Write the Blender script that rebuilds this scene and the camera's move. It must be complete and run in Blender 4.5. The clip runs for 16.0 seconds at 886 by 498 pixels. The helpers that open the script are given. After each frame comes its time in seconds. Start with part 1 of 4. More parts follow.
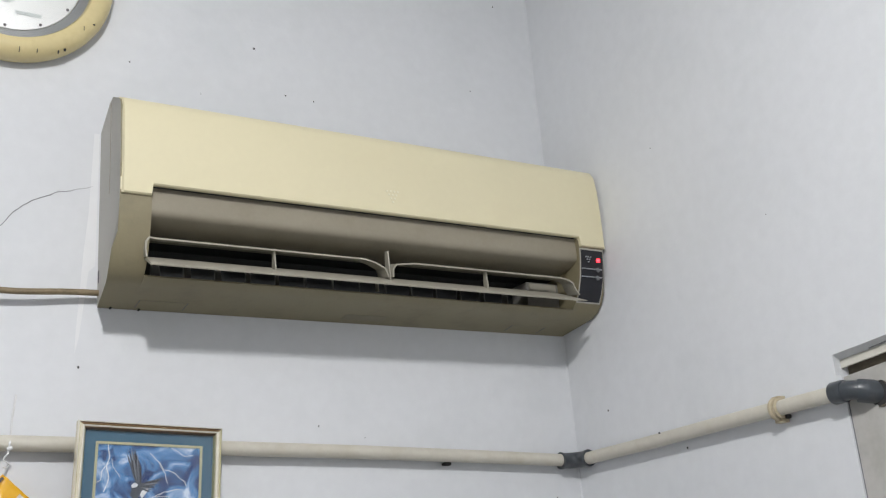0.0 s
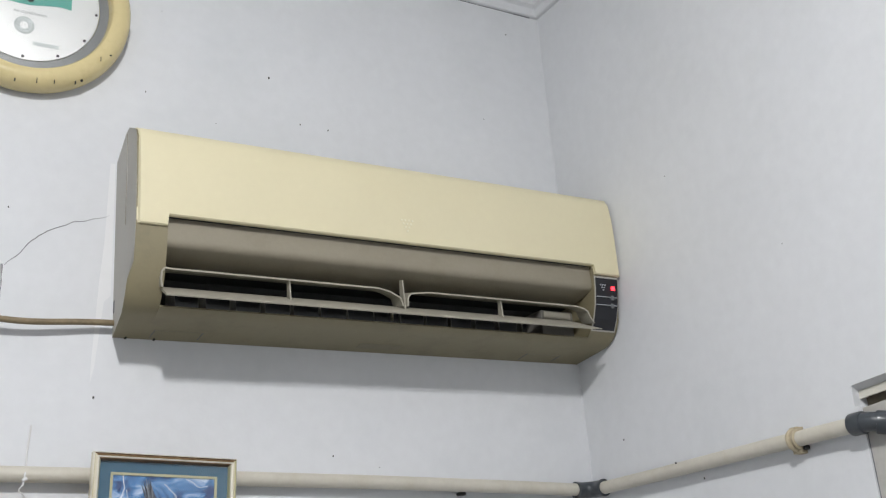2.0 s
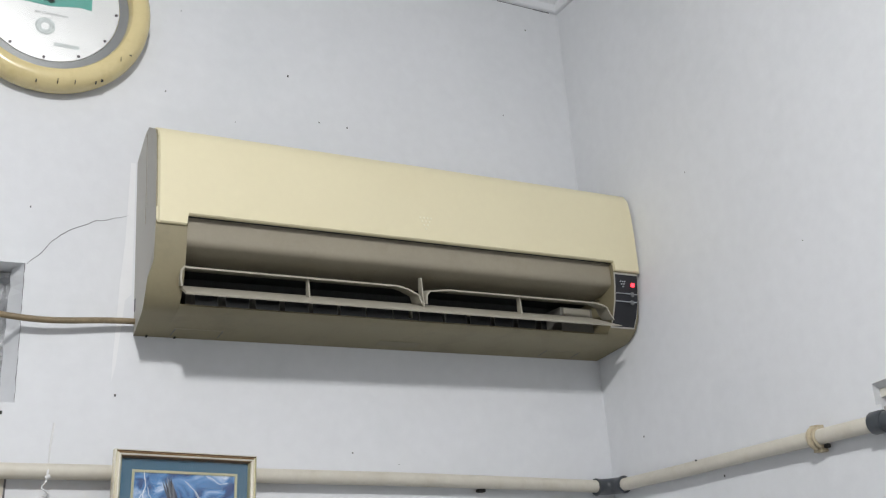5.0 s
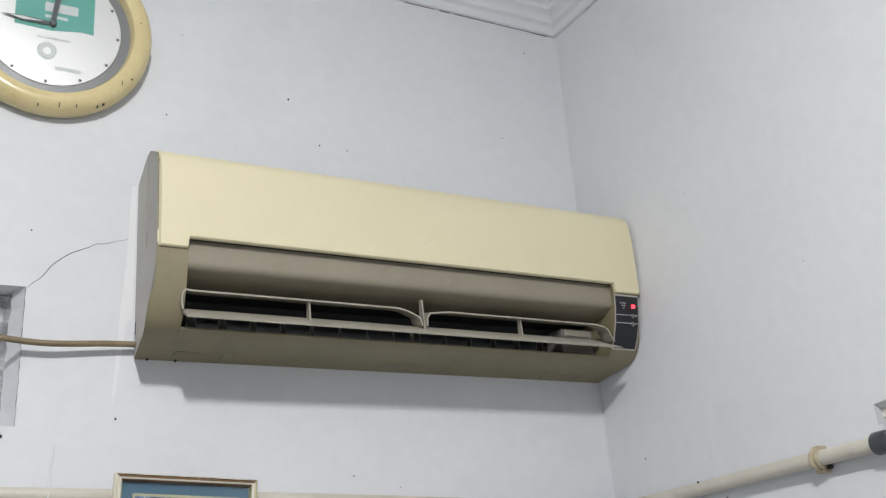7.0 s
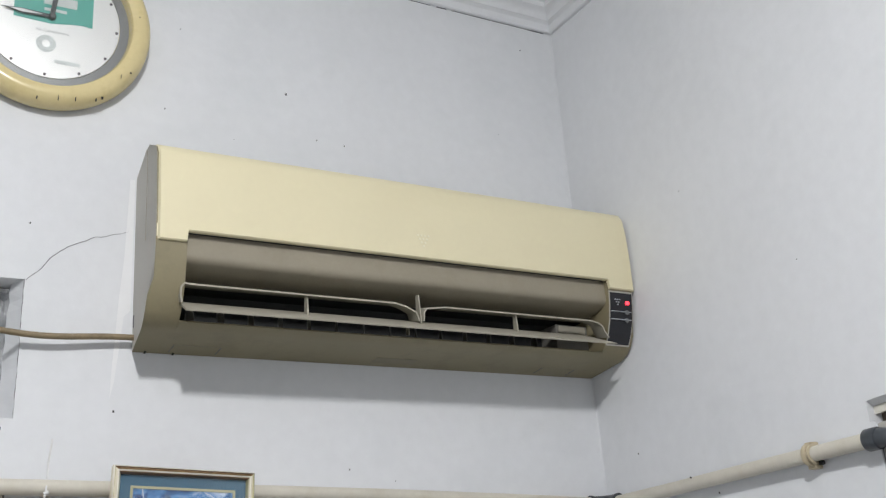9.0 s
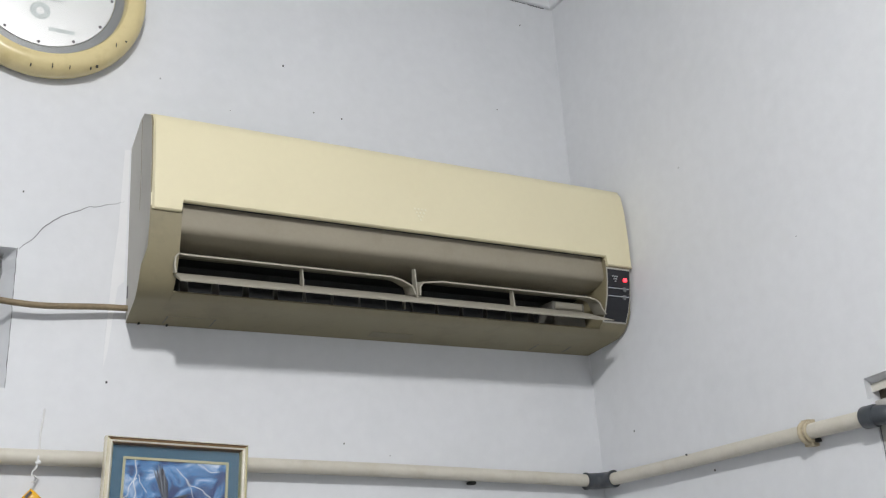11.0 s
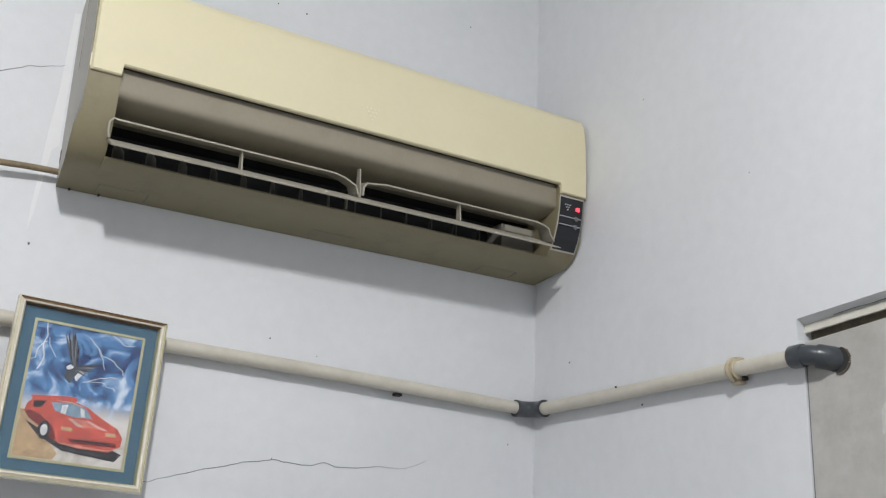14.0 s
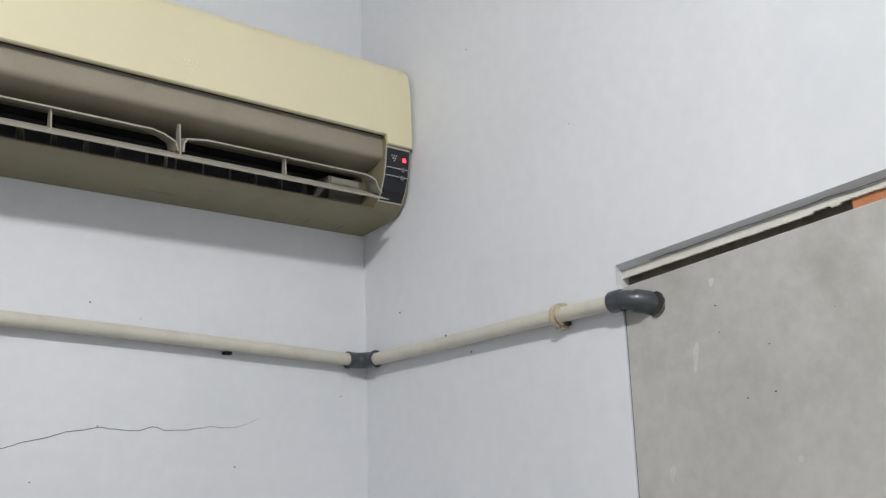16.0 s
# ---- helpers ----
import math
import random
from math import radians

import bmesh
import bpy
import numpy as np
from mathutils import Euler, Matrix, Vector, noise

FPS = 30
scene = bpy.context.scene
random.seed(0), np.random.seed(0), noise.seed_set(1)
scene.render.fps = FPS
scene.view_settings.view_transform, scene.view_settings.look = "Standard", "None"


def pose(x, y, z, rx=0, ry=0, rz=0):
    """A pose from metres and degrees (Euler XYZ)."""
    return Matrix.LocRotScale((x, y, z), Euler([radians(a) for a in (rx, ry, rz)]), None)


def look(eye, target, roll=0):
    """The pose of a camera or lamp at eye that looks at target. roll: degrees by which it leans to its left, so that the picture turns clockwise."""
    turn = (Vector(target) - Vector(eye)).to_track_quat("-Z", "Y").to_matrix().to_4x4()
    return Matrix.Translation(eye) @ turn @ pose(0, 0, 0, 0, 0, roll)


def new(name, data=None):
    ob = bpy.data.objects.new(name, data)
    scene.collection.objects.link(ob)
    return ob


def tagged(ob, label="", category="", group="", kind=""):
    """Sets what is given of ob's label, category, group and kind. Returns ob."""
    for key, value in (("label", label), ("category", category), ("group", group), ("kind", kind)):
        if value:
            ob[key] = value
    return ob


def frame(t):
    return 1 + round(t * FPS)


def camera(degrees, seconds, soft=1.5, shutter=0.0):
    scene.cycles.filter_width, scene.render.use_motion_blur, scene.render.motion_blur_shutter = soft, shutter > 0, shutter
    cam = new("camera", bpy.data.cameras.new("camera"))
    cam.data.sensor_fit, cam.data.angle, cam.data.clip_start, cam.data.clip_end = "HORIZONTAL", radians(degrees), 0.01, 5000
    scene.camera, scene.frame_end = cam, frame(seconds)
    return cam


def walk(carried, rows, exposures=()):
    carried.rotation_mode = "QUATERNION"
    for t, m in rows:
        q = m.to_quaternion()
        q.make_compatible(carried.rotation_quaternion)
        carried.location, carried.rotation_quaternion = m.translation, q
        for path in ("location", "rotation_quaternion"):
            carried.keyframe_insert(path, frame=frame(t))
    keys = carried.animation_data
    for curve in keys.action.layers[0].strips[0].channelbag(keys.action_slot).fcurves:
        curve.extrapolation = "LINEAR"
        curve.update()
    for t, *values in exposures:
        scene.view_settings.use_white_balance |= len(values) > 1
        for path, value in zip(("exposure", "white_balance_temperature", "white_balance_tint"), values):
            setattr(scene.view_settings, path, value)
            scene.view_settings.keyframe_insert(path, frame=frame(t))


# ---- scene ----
cam = camera(46.1, 16.0, 1.25)
PATH = [
    (0, (-1.205, -1.523, 1.809), (-0.195, 0.091, 2.421), -4.7),
    (0.5, (-1.203, -1.532, 1.813), (-0.195, 0.079, 2.438), -4.7),
    (1, (-1.206, -1.534, 1.812), (-0.204, 0.073, 2.454), -4.6),
    (1.5, (-1.203, -1.529, 1.814), (-0.203, 0.079, 2.459), -4.6),
    (2, (-1.211, -1.522, 1.822), (-0.222, 0.09, 2.474), -4.6),
    (2.5, (-1.204, -1.533, 1.814), (-0.247, 0.094, 2.477), -4.4),
    (3, (-1.202, -1.532, 1.818), (-0.247, 0.098, 2.475), -4.6),
    (5.3, (-1.205, -1.53, 1.829), (-0.256, 0.11, 2.47), -4.3),
    (5.5, (-1.21, -1.528, 1.826), (-0.251, 0.103, 2.476), -4.7),
    (6, (-1.215, -1.531, 1.831), (-0.251, 0.09, 2.497), -4.6),
    (6.5, (-1.211, -1.532, 1.829), (-0.248, 0.087, 2.501), -4.8),
    (7, (-1.208, -1.529, 1.826), (-0.26, 0.094, 2.51), -4.6),
    (7.5, (-1.214, -1.524, 1.834), (-0.25, 0.097, 2.5), -4.6),
    (8, (-1.211, -1.527, 1.826), (-0.247, 0.09, 2.501), -5.0),
    (8.5, (-1.217, -1.533, 1.827), (-0.253, 0.082, 2.508), -5.2),
    (9, (-1.225, -1.531, 1.825), (-0.256, 0.085, 2.498), -4.4),
    (9.5, (-1.219, -1.526, 1.823), (-0.25, 0.093, 2.488), -4.1),
    (10, (-1.219, -1.515, 1.819), (-0.245, 0.106, 2.469), -4.0),
    (12.3, (-1.211, -1.521, 1.807), (-0.242, 0.109, 2.441), -3.4),
    (12.5, (-1.214, -1.507, 1.8), (-0.255, 0.135, 2.42), -2.5),
    (12.7, (-1.227, -1.485, 1.791), (-0.277, 0.172, 2.384), -1.2),
    (13, (-1.235, -1.482, 1.778), (-0.286, 0.184, 2.347), 0.8),
    (13.2, (-1.227, -1.507, 1.757), (-0.275, 0.15, 2.347), 1.5),
    (13.3, (-1.224, -1.519, 1.75), (-0.276, 0.13, 2.368), 0.3),
    (13.5, (-1.201, -1.532, 1.717), (-0.276, 0.119, 2.363), 0.2),
    (13.7, (-1.169, -1.536, 1.703), (-0.261, 0.122, 2.357), -0.3),
    (14, (-1.115, -1.503, 1.735), (-0.122, 0.133, 2.316), 2.2),
    (14.2, (-1.115, -1.488, 1.736), (-0.069, 0.11, 2.331), 0.5),
    (14.5, (-1.123, -1.463, 1.744), (-0.026, 0.127, 2.261), 0.1),
    (15, (-1.098, -1.488, 1.743), (0.029, 0.096, 2.215), 0.2),
    (15.5, (-1.098, -1.492, 1.738), (0.08, 0.051, 2.219), 1.0),
    (15.7, (-1.091, -1.504, 1.754), (0.131, 0.012, 2.212), 0.1),
    (16, (-1.116, -1.506, 1.758), (0.159, -0.039, 2.226), -2.0),
]
walk(cam, [(t, look(eye, target, roll)) for t, eye, target, roll in PATH])

# ---- world and lamp ----
world = bpy.data.worlds.new("world")
scene.world = world
world.use_nodes = True
sky = world.node_tree.nodes.new("ShaderNodeTexSky")
sky.sky_type = "NISHITA"
sky.sun_disc = False
sky.sun_elevation, sky.sun_rotation = radians(40), radians(200)
world.node_tree.links.new(sky.outputs[0], world.node_tree.nodes["Background"].inputs[0])
world.node_tree.nodes["Background"].inputs[1].default_value = 0.08
LAMP = (-1.19, -1.53, 3.000)
lamp_light = bpy.data.lights.new("ceiling_lamp_light", "AREA")
lamp_light.shape, lamp_light.size = "DISK", 0.07
lamp_light.energy, lamp_light.color = 23.0, (1.0, 0.99, 0.987)
new("ceiling_lamp_light", lamp_light).matrix_world = pose(*LAMP)
dome_light = bpy.data.lights.new("ceiling_lamp_dome", "POINT")      # the sideways share of the same lamp's light
dome_light.energy, dome_light.color, dome_light.shadow_soft_size = 47.0, (1.0, 0.99, 0.975), 0.03
new("ceiling_lamp_dome", dome_light).location = (LAMP[0], LAMP[1], LAMP[2] - 0.055)
scene.view_settings.exposure = -0.43


# ---- materials ----
def material(name, color, rough=0.5, metal=0.0, spread=0.06, scale=8.0, fine=120.0, bump=0.05, depth=0.002, stain=None, stain_amount=0.0, coat=0.0):
    """A surface with broad mottling, fine grain and relief; stain: a second colour in blotches."""
    m = bpy.data.materials.new(name)
    m.use_nodes = True
    n, l = m.node_tree.nodes, m.node_tree.links
    b = n["Principled BSDF"]
    b.inputs["Roughness"].default_value = rough
    b.inputs["Metallic"].default_value = metal
    b.inputs["Coat Weight"].default_value = coat
    tc = n.new("ShaderNodeTexCoord")
    big, small = n.new("ShaderNodeTexNoise"), n.new("ShaderNodeTexNoise")
    big.inputs["Scale"].default_value, big.inputs["Detail"].default_value = scale, 4
    small.inputs["Scale"].default_value, small.inputs["Detail"].default_value = fine, 3
    l.new(tc.outputs["Object"], big.inputs["Vector"])
    l.new(tc.outputs["Object"], small.inputs["Vector"])
    ramp = n.new("ShaderNodeValToRGB")
    ramp.color_ramp.elements[0].position, ramp.color_ramp.elements[1].position = 0.3, 0.7
    ramp.color_ramp.elements[0].color = (*[c * (1 - spread) for c in color], 1)
    ramp.color_ramp.elements[1].color = (*[min(1, c * (1 + spread * 0.5)) for c in color], 1)
    add = n.new("ShaderNodeMath")
    add.operation = "MULTIPLY_ADD"
    l.new(small.outputs["Fac"], add.inputs[0])
    add.inputs[1].default_value = 0.35
    half = n.new("ShaderNodeMath")
    half.operation = "MULTIPLY_ADD"
    l.new(big.outputs["Fac"], half.inputs[0])
    half.inputs[1].default_value, half.inputs[2].default_value = 0.65, 0.0
    l.new(half.outputs[0], add.inputs[2])
    l.new(add.outputs[0], ramp.inputs["Fac"])
    out = ramp.outputs["Color"]
    if stain:
        blot = n.new("ShaderNodeTexNoise")
        blot.inputs["Scale"].default_value, blot.inputs["Detail"].default_value, blot.inputs["Roughness"].default_value = scale * 1.7, 6, 0.65
        l.new(tc.outputs["Object"], blot.inputs["Vector"])
        sr = n.new("ShaderNodeValToRGB")
        sr.color_ramp.elements[0].position, sr.color_ramp.elements[1].position = 0.52, 0.72
        sr.color_ramp.elements[0].color, sr.color_ramp.elements[1].color = (0, 0, 0, 1), (stain_amount, stain_amount, stain_amount, 1)
        l.new(blot.outputs["Fac"], sr.inputs["Fac"])
        mix = n.new("ShaderNodeMix")
        mix.data_type = "RGBA"
        l.new(sr.outputs["Color"], mix.inputs["Factor"])
        l.new(out, mix.inputs["A"])
        mix.inputs["B"].default_value = (*stain, 1)
        out = mix.outputs["Result"]
    l.new(out, b.inputs["Base Color"])
    if bump:
        bp = n.new("ShaderNodeBump")
        bp.inputs["Strength"].default_value, bp.inputs["Distance"].default_value = bump, depth
        l.new(add.outputs[0], bp.inputs["Height"])
        l.new(bp.outputs["Normal"], b.inputs["Normal"])
    return m


def glow(name, color, strength):
    m = bpy.data.materials.new(name)
    m.use_nodes = True
    b = m.node_tree.nodes["Principled BSDF"]
    b.inputs["Base Color"].default_value = (*color, 1)
    b.inputs["Emission Color"].default_value = (*color, 1)
    b.inputs["Emission Strength"].default_value = strength
    return m


def clear(name, rough=0.03):
    """Thin clear glass: see-through with a weak mirror gloss."""
    m = bpy.data.materials.new(name)
    m.use_nodes = True
    n, l = m.node_tree.nodes, m.node_tree.links
    n.remove(n["Principled BSDF"])
    see, shine, mix = n.new("ShaderNodeBsdfTransparent"), n.new("ShaderNodeBsdfGlossy"), n.new("ShaderNodeMixShader")
    shine.inputs["Roughness"].default_value = rough
    mix.inputs[0].default_value = 0.05
    l.new(see.outputs[0], mix.inputs[1])
    l.new(shine.outputs[0], mix.inputs[2])
    l.new(mix.outputs[0], n["Material Output"].inputs["Surface"])
    return m


PAINT = material("wall_paint", (0.725, 0.742, 0.766), 0.6, 0, 0.07, 2.2, 45, 0.25, 0.004, (0.645, 0.67, 0.69), 0.65)
CEIL = material("ceiling_board", (0.62, 0.64, 0.67), 0.8, 0, 0.12, 9, 160, 0.3, 0.003, (0.5, 0.52, 0.54), 0.5)
CORNICE = material("cornice_paint", (0.74, 0.755, 0.78), 0.6, 0, 0.05, 6, 90, 0.15, 0.002)
FLOOR = material("floor_tile", (0.36, 0.34, 0.31), 0.3, 0, 0.1, 4, 40, 0.05)
FRESH = material("fresh_paint", (0.79, 0.80, 0.815), 0.5, 0, 0.03, 20, 120, 0.1)
CRACK = material("crack_dark", (0.19, 0.19, 0.205), 0.9, 0, 0.3, 60, 300, 0)
SPECK = material("speck_black", (0.03, 0.03, 0.03), 0.8, 0, 0.2, 60, 300, 0)
BOARD = material("cement_board", (0.475, 0.465, 0.44), 0.85, 0, 0.2, 4.5, 60, 0.35, 0.003, (0.33, 0.32, 0.275), 0.75)
SMEAR = material("plaster_smear", (0.54, 0.53, 0.51), 0.85, 0, 0.12, 60, 200, 0.2)
LATH = material("cream_lath", (0.66, 0.64, 0.57), 0.7, 0, 0.1, 14, 140, 0.2, 0.002, (0.5, 0.47, 0.4), 0.5)
GAPDARK = material("gap_mortar", (0.15, 0.128, 0.095), 0.95, 0, 0.4, 40, 200, 0.6, 0.004)
BRICK = material("brick_orange", (0.48, 0.2, 0.09), 0.9, 0, 0.25, 40, 200, 0.5, 0.003)
PANEL = material("cream_panel", (0.738, 0.678, 0.465), 0.38, 0, 0.03, 5, 90, 0.03, 0.001, (0.72, 0.65, 0.44), 0.4)
# shell beige with the shade of its lower faces in the colour; blotches are dirt
SHELL_SHADE = material("beige_shell_shade", (0.243, 0.212, 0.130), 0.5, 0, 0.06, 9, 160, 0.08, 0.001, (0.15, 0.128, 0.085), 0.5)
# the shell's lit left side as a lighter colour; also the display rim
SIDE = material("grey_side", (0.45, 0.435, 0.39), 0.5, 0, 0.05, 9, 160, 0.08, 0.001)
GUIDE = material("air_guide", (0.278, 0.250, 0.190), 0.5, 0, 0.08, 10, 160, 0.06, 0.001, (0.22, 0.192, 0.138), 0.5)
FADED = material("faded_sticker", (0.238, 0.213, 0.150), 0.6, 0, 0.1, 20, 160, 0.05)
EMBLEM = material("emblem_pale", (0.80, 0.76, 0.58), 0.4, 0, 0.05, 40, 200, 0)
VANE = material("vane_plastic", (0.345, 0.325, 0.268), 0.45, 0, 0.06, 14, 160, 0.05, 0.001, (0.42, 0.39, 0.3), 0.4)
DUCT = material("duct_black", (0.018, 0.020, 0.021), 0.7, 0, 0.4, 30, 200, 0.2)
FINS = material("fin_dark", (0.15, 0.15, 0.14), 0.55, 0, 0.3, 30, 200, 0.1, 0.001, (0.24, 0.23, 0.2), 0.5)
MOTOR = material("motor_cover", (0.19, 0.183, 0.165), 0.6, 0, 0.1, 30, 200, 0.1)
DISPLAY = material("display_black", (0.012, 0.013, 0.018), 0.5, 0, 0.15, 30, 200, 0)
SILVER = material("silver_line", (0.5, 0.52, 0.55), 0.4, 0.2, 0.08, 40, 200, 0)
BUTTON = material("button_grey", (0.16, 0.17, 0.18), 0.35, 0, 0.1, 40, 200, 0)
PVC = material("pvc_cream", (0.60, 0.572, 0.495), 0.45, 0, 0.09, 12, 140, 0.1, 0.001, (0.52, 0.48, 0.38), 0.6)
GREYPVC = material("pvc_grey", (0.052, 0.060, 0.070), 0.32, 0, 0.15, 30, 160, 0.12, 0.001, (0.11, 0.11, 0.11), 0.5)
CLIP = material("clip_tan", (0.5, 0.43, 0.3), 0.6, 0, 0.15, 50, 200, 0.2, 0.001, (0.3, 0.24, 0.15), 0.6)
CABLE = material("cable_tan", (0.225, 0.172, 0.10), 0.5, 0, 0.25, 40, 200, 0.15, 0.001, (0.33, 0.26, 0.16), 0.5)
RIM = material("clock_rim", (0.72, 0.61, 0.33), 0.22, 0, 0.07, 14, 120, 0.05, 0.001, (0.55, 0.44, 0.2), 0.5)
DIAL = material("dial_silver", (0.84, 0.85, 0.84), 0.38, 0.5, 0.04, 8, 160, 0)
DIALRING = material("dial_ring", (0.30, 0.31, 0.31), 0.3, 0.5, 0.08, 12, 160, 0)
TEAL = material("teal_print", (0.12, 0.44, 0.37), 0.45, 0, 0.06, 20, 160, 0)
HAND = material("clock_hand", (0.1, 0.11, 0.11), 0.35, 0.3, 0.1, 40, 200, 0)
HANDW = material("clock_hand_white", (0.75, 0.76, 0.76), 0.4, 0, 0.05, 40, 200, 0)
GREYINK = material("grey_ink", (0.42, 0.44, 0.44), 0.6, 0, 0.1, 60, 200, 0)
PALEINK = material("pale_ink", (0.66, 0.71, 0.70), 0.6, 0, 0.1, 60, 200, 0)
GLASS = clear("glass")
GOLD = material("gold_frame", (0.86, 0.80, 0.64), 0.25, 0.35, 0.1, 30, 160, 0.06, 0.001, (0.66, 0.55, 0.36), 0.4)
# paler gold for highlight lines painted along the frame's ridges
GOLDGLINT = material("gold_glint", (0.92, 0.88, 0.76), 0.25, 0.3, 0.1, 40, 200, 0)
BROWNLIP = material("brown_lip", (0.16, 0.10, 0.06), 0.4, 0, 0.2, 40, 200, 0)
GOLDBROWN = material("gold_brown", (0.30, 0.19, 0.10), 0.32, 0.5, 0.3, 40, 160, 0.15, 0.001, (0.62, 0.5, 0.3), 0.6)
MAT = material("mat_blue", (0.040, 0.122, 0.195), 0.7, 0, 0.08, 10, 260, 0.15, 0.001)
LINER = material("liner_gold", (0.5, 0.48, 0.3), 0.4, 0.4, 0.1, 40, 200, 0)
BAGY = material("pouch_yellow", (0.80, 0.43, 0.02), 0.16, 0, 0.1, 20, 70, 0.45, 0.004, coat=0.8)
BAGW = material("pouch_white", (0.74, 0.70, 0.66), 0.16, 0, 0.08, 20, 70, 0.40, 0.004, (0.72, 0.55, 0.5), 0.4, coat=0.8)
INKRED = material("ink_red", (0.72, 0.09, 0.05), 0.35, 0, 0.1, 40, 200, 0)
INKPINK = material("ink_pink", (0.70, 0.52, 0.48), 0.4, 0, 0.1, 60, 200, 0)
INKDARK = material("ink_dark", (0.09, 0.08, 0.09), 0.5, 0, 0.3, 60, 200, 0)
INKGREEN = material("ink_green", (0.4, 0.52, 0.3), 0.4, 0, 0.1, 60, 200, 0)
PAPER = material("paper_white", (0.76, 0.75, 0.75), 0.7, 0, 0.05, 30, 200, 0.1)
STRING = material("string_white", (0.72, 0.72, 0.72), 0.5, 0, 0.08, 60, 200, 0)
BEIGE = material("beige_board", (0.56, 0.52, 0.45), 0.7, 0, 0.1, 12, 120, 0.15, 0.001, (0.45, 0.4, 0.33), 0.5)
FOIL = material("crumpled_foil", (0.82, 0.83, 0.84), 0.12, 0.75, 0.3, 30, 110, 0.9, 0.006)
LED = glow("led_red", (1.0, 0.04, 0.06), 3.8)


# ---- mesh helpers ----
def part(name, bm, mat, parent=None, label="", smooth=False):
    me = bpy.data.meshes.new(name)
    bmesh.ops.recalc_face_normals(bm, faces=bm.faces)
    bm.to_mesh(me)
    bm.free()
    for m in mat if isinstance(mat, (list, tuple)) else [mat]:
        me.materials.append(m)
    if smooth:
        for p in me.polygons:
            p.use_smooth = True
        me.set_sharp_from_angle(angle=radians(40))
    ob = new(name, me)
    if parent is not None:
        ob.parent = parent
    if label:
        tagged(ob, label)
    return ob


def thing(name, label, category, group="", at=(0, 0, 0), turn=(0, 0, 0), kind=""):
    e = new(name)
    e.empty_display_size = 0.03
    e.matrix_world = pose(*at, *turn)
    return tagged(e, label, category, group, kind)


def add_box(bm, lo, hi, bevel=0.0, m=None):
    r = bmesh.ops.create_cube(bm, size=1.0)
    vs = r["verts"]
    for v in vs:
        v.co = Vector([lo[i] + (v.co[i] + 0.5) * (hi[i] - lo[i]) for i in range(3)])
    if bevel:
        es = list({e for v in vs for e in v.link_edges})
        g = bmesh.ops.bevel(bm, geom=es, offset=bevel, segments=2, affect="EDGES", profile=0.6)
        vs = g["verts"]
    if m is not None:
        for v in vs:
            v.co = m @ v.co
    return bm


def box(lo, hi, bevel=0.0, m=None):
    return add_box(bmesh.new(), lo, hi, bevel, m)


def prism_x(profile, x0, x1, bm=None, shift=None):
    """Extrudes a closed (y, z) outline from x0 to x1; shift(y, z, end) moves the ends."""
    bm = bm or bmesh.new()
    a = [bm.verts.new((x0 + (shift(y, z, 0) if shift else 0), y, z)) for y, z in profile]
    b = [bm.verts.new((x1 + (shift(y, z, 1) if shift else 0), y, z)) for y, z in profile]
    k = len(profile)
    for i in range(k):
        bm.faces.new((a[i], a[(i + 1) % k], b[(i + 1) % k], b[i]))
    bm.faces.new(a)
    bm.faces.new(b[::-1])
    return bm


def sheet_x(line, x0, x1, thick=0.002, bm=None, ends=None):
    """A bent plate: an open (y, z) line with thickness, from x0 to x1."""
    offs = []
    for i, (y, z) in enumerate(line):
        p, q = line[max(i - 1, 0)], line[min(i + 1, len(line) - 1)]
        d = Vector((q[0] - p[0], q[1] - p[1])).normalized()
        offs.append((y - d.y * thick, z + d.x * thick))
    return prism_x(list(line) + offs[::-1], x0, x1, bm)


def add_tube(bm, pts, r, seg=14, cap=True, radii=None):
    pts = [Vector(p) for p in pts]
    rings, up = [], None
    for i, p in enumerate(pts):
        d = (pts[min(i + 1, len(pts) - 1)] - pts[max(i - 1, 0)]).normalized()
        if up is None:
            up = d.orthogonal().normalized()
        up = (up - d * up.dot(d)).normalized()
        side = d.cross(up)
        rr = radii[i] if radii else r
        rings.append([bm.verts.new(p + (up * math.cos(a) + side * math.sin(a)) * rr) for a in [2 * math.pi * k / seg for k in range(seg)]])
    for a, b in zip(rings, rings[1:]):
        for k in range(seg):
            bm.faces.new((a[k], a[(k + 1) % seg], b[(k + 1) % seg], b[k]))
    if cap:
        bm.faces.new(rings[0])
        bm.faces.new(rings[-1][::-1])
    return bm


def tube(pts, r, seg=14, cap=True, radii=None):
    return add_tube(bmesh.new(), pts, r, seg, cap, radii)


def lathe(profile, seg=96, bm=None):
    """Turns an open (radius, depth) line about the -y axis."""
    bm = bm or bmesh.new()
    rings = []
    for r, d in profile:
        if r < 1e-6:
            rings.append([bm.verts.new((0, -d, 0))])
        else:
            rings.append([bm.verts.new((r * math.cos(a), -d, r * math.sin(a))) for a in [2 * math.pi * k / seg for k in range(seg)]])
    for a, b in zip(rings, rings[1:]):
        for k in range(seg):
            k2 = (k + 1) % seg
            if len(a) == 1:
                bm.faces.new((a[0], b[k], b[k2]))
            elif len(b) == 1:
                bm.faces.new((a[k], a[k2], b[0]))
            else:
                bm.faces.new((a[k], a[k2], b[k2], b[k]))
    return bm


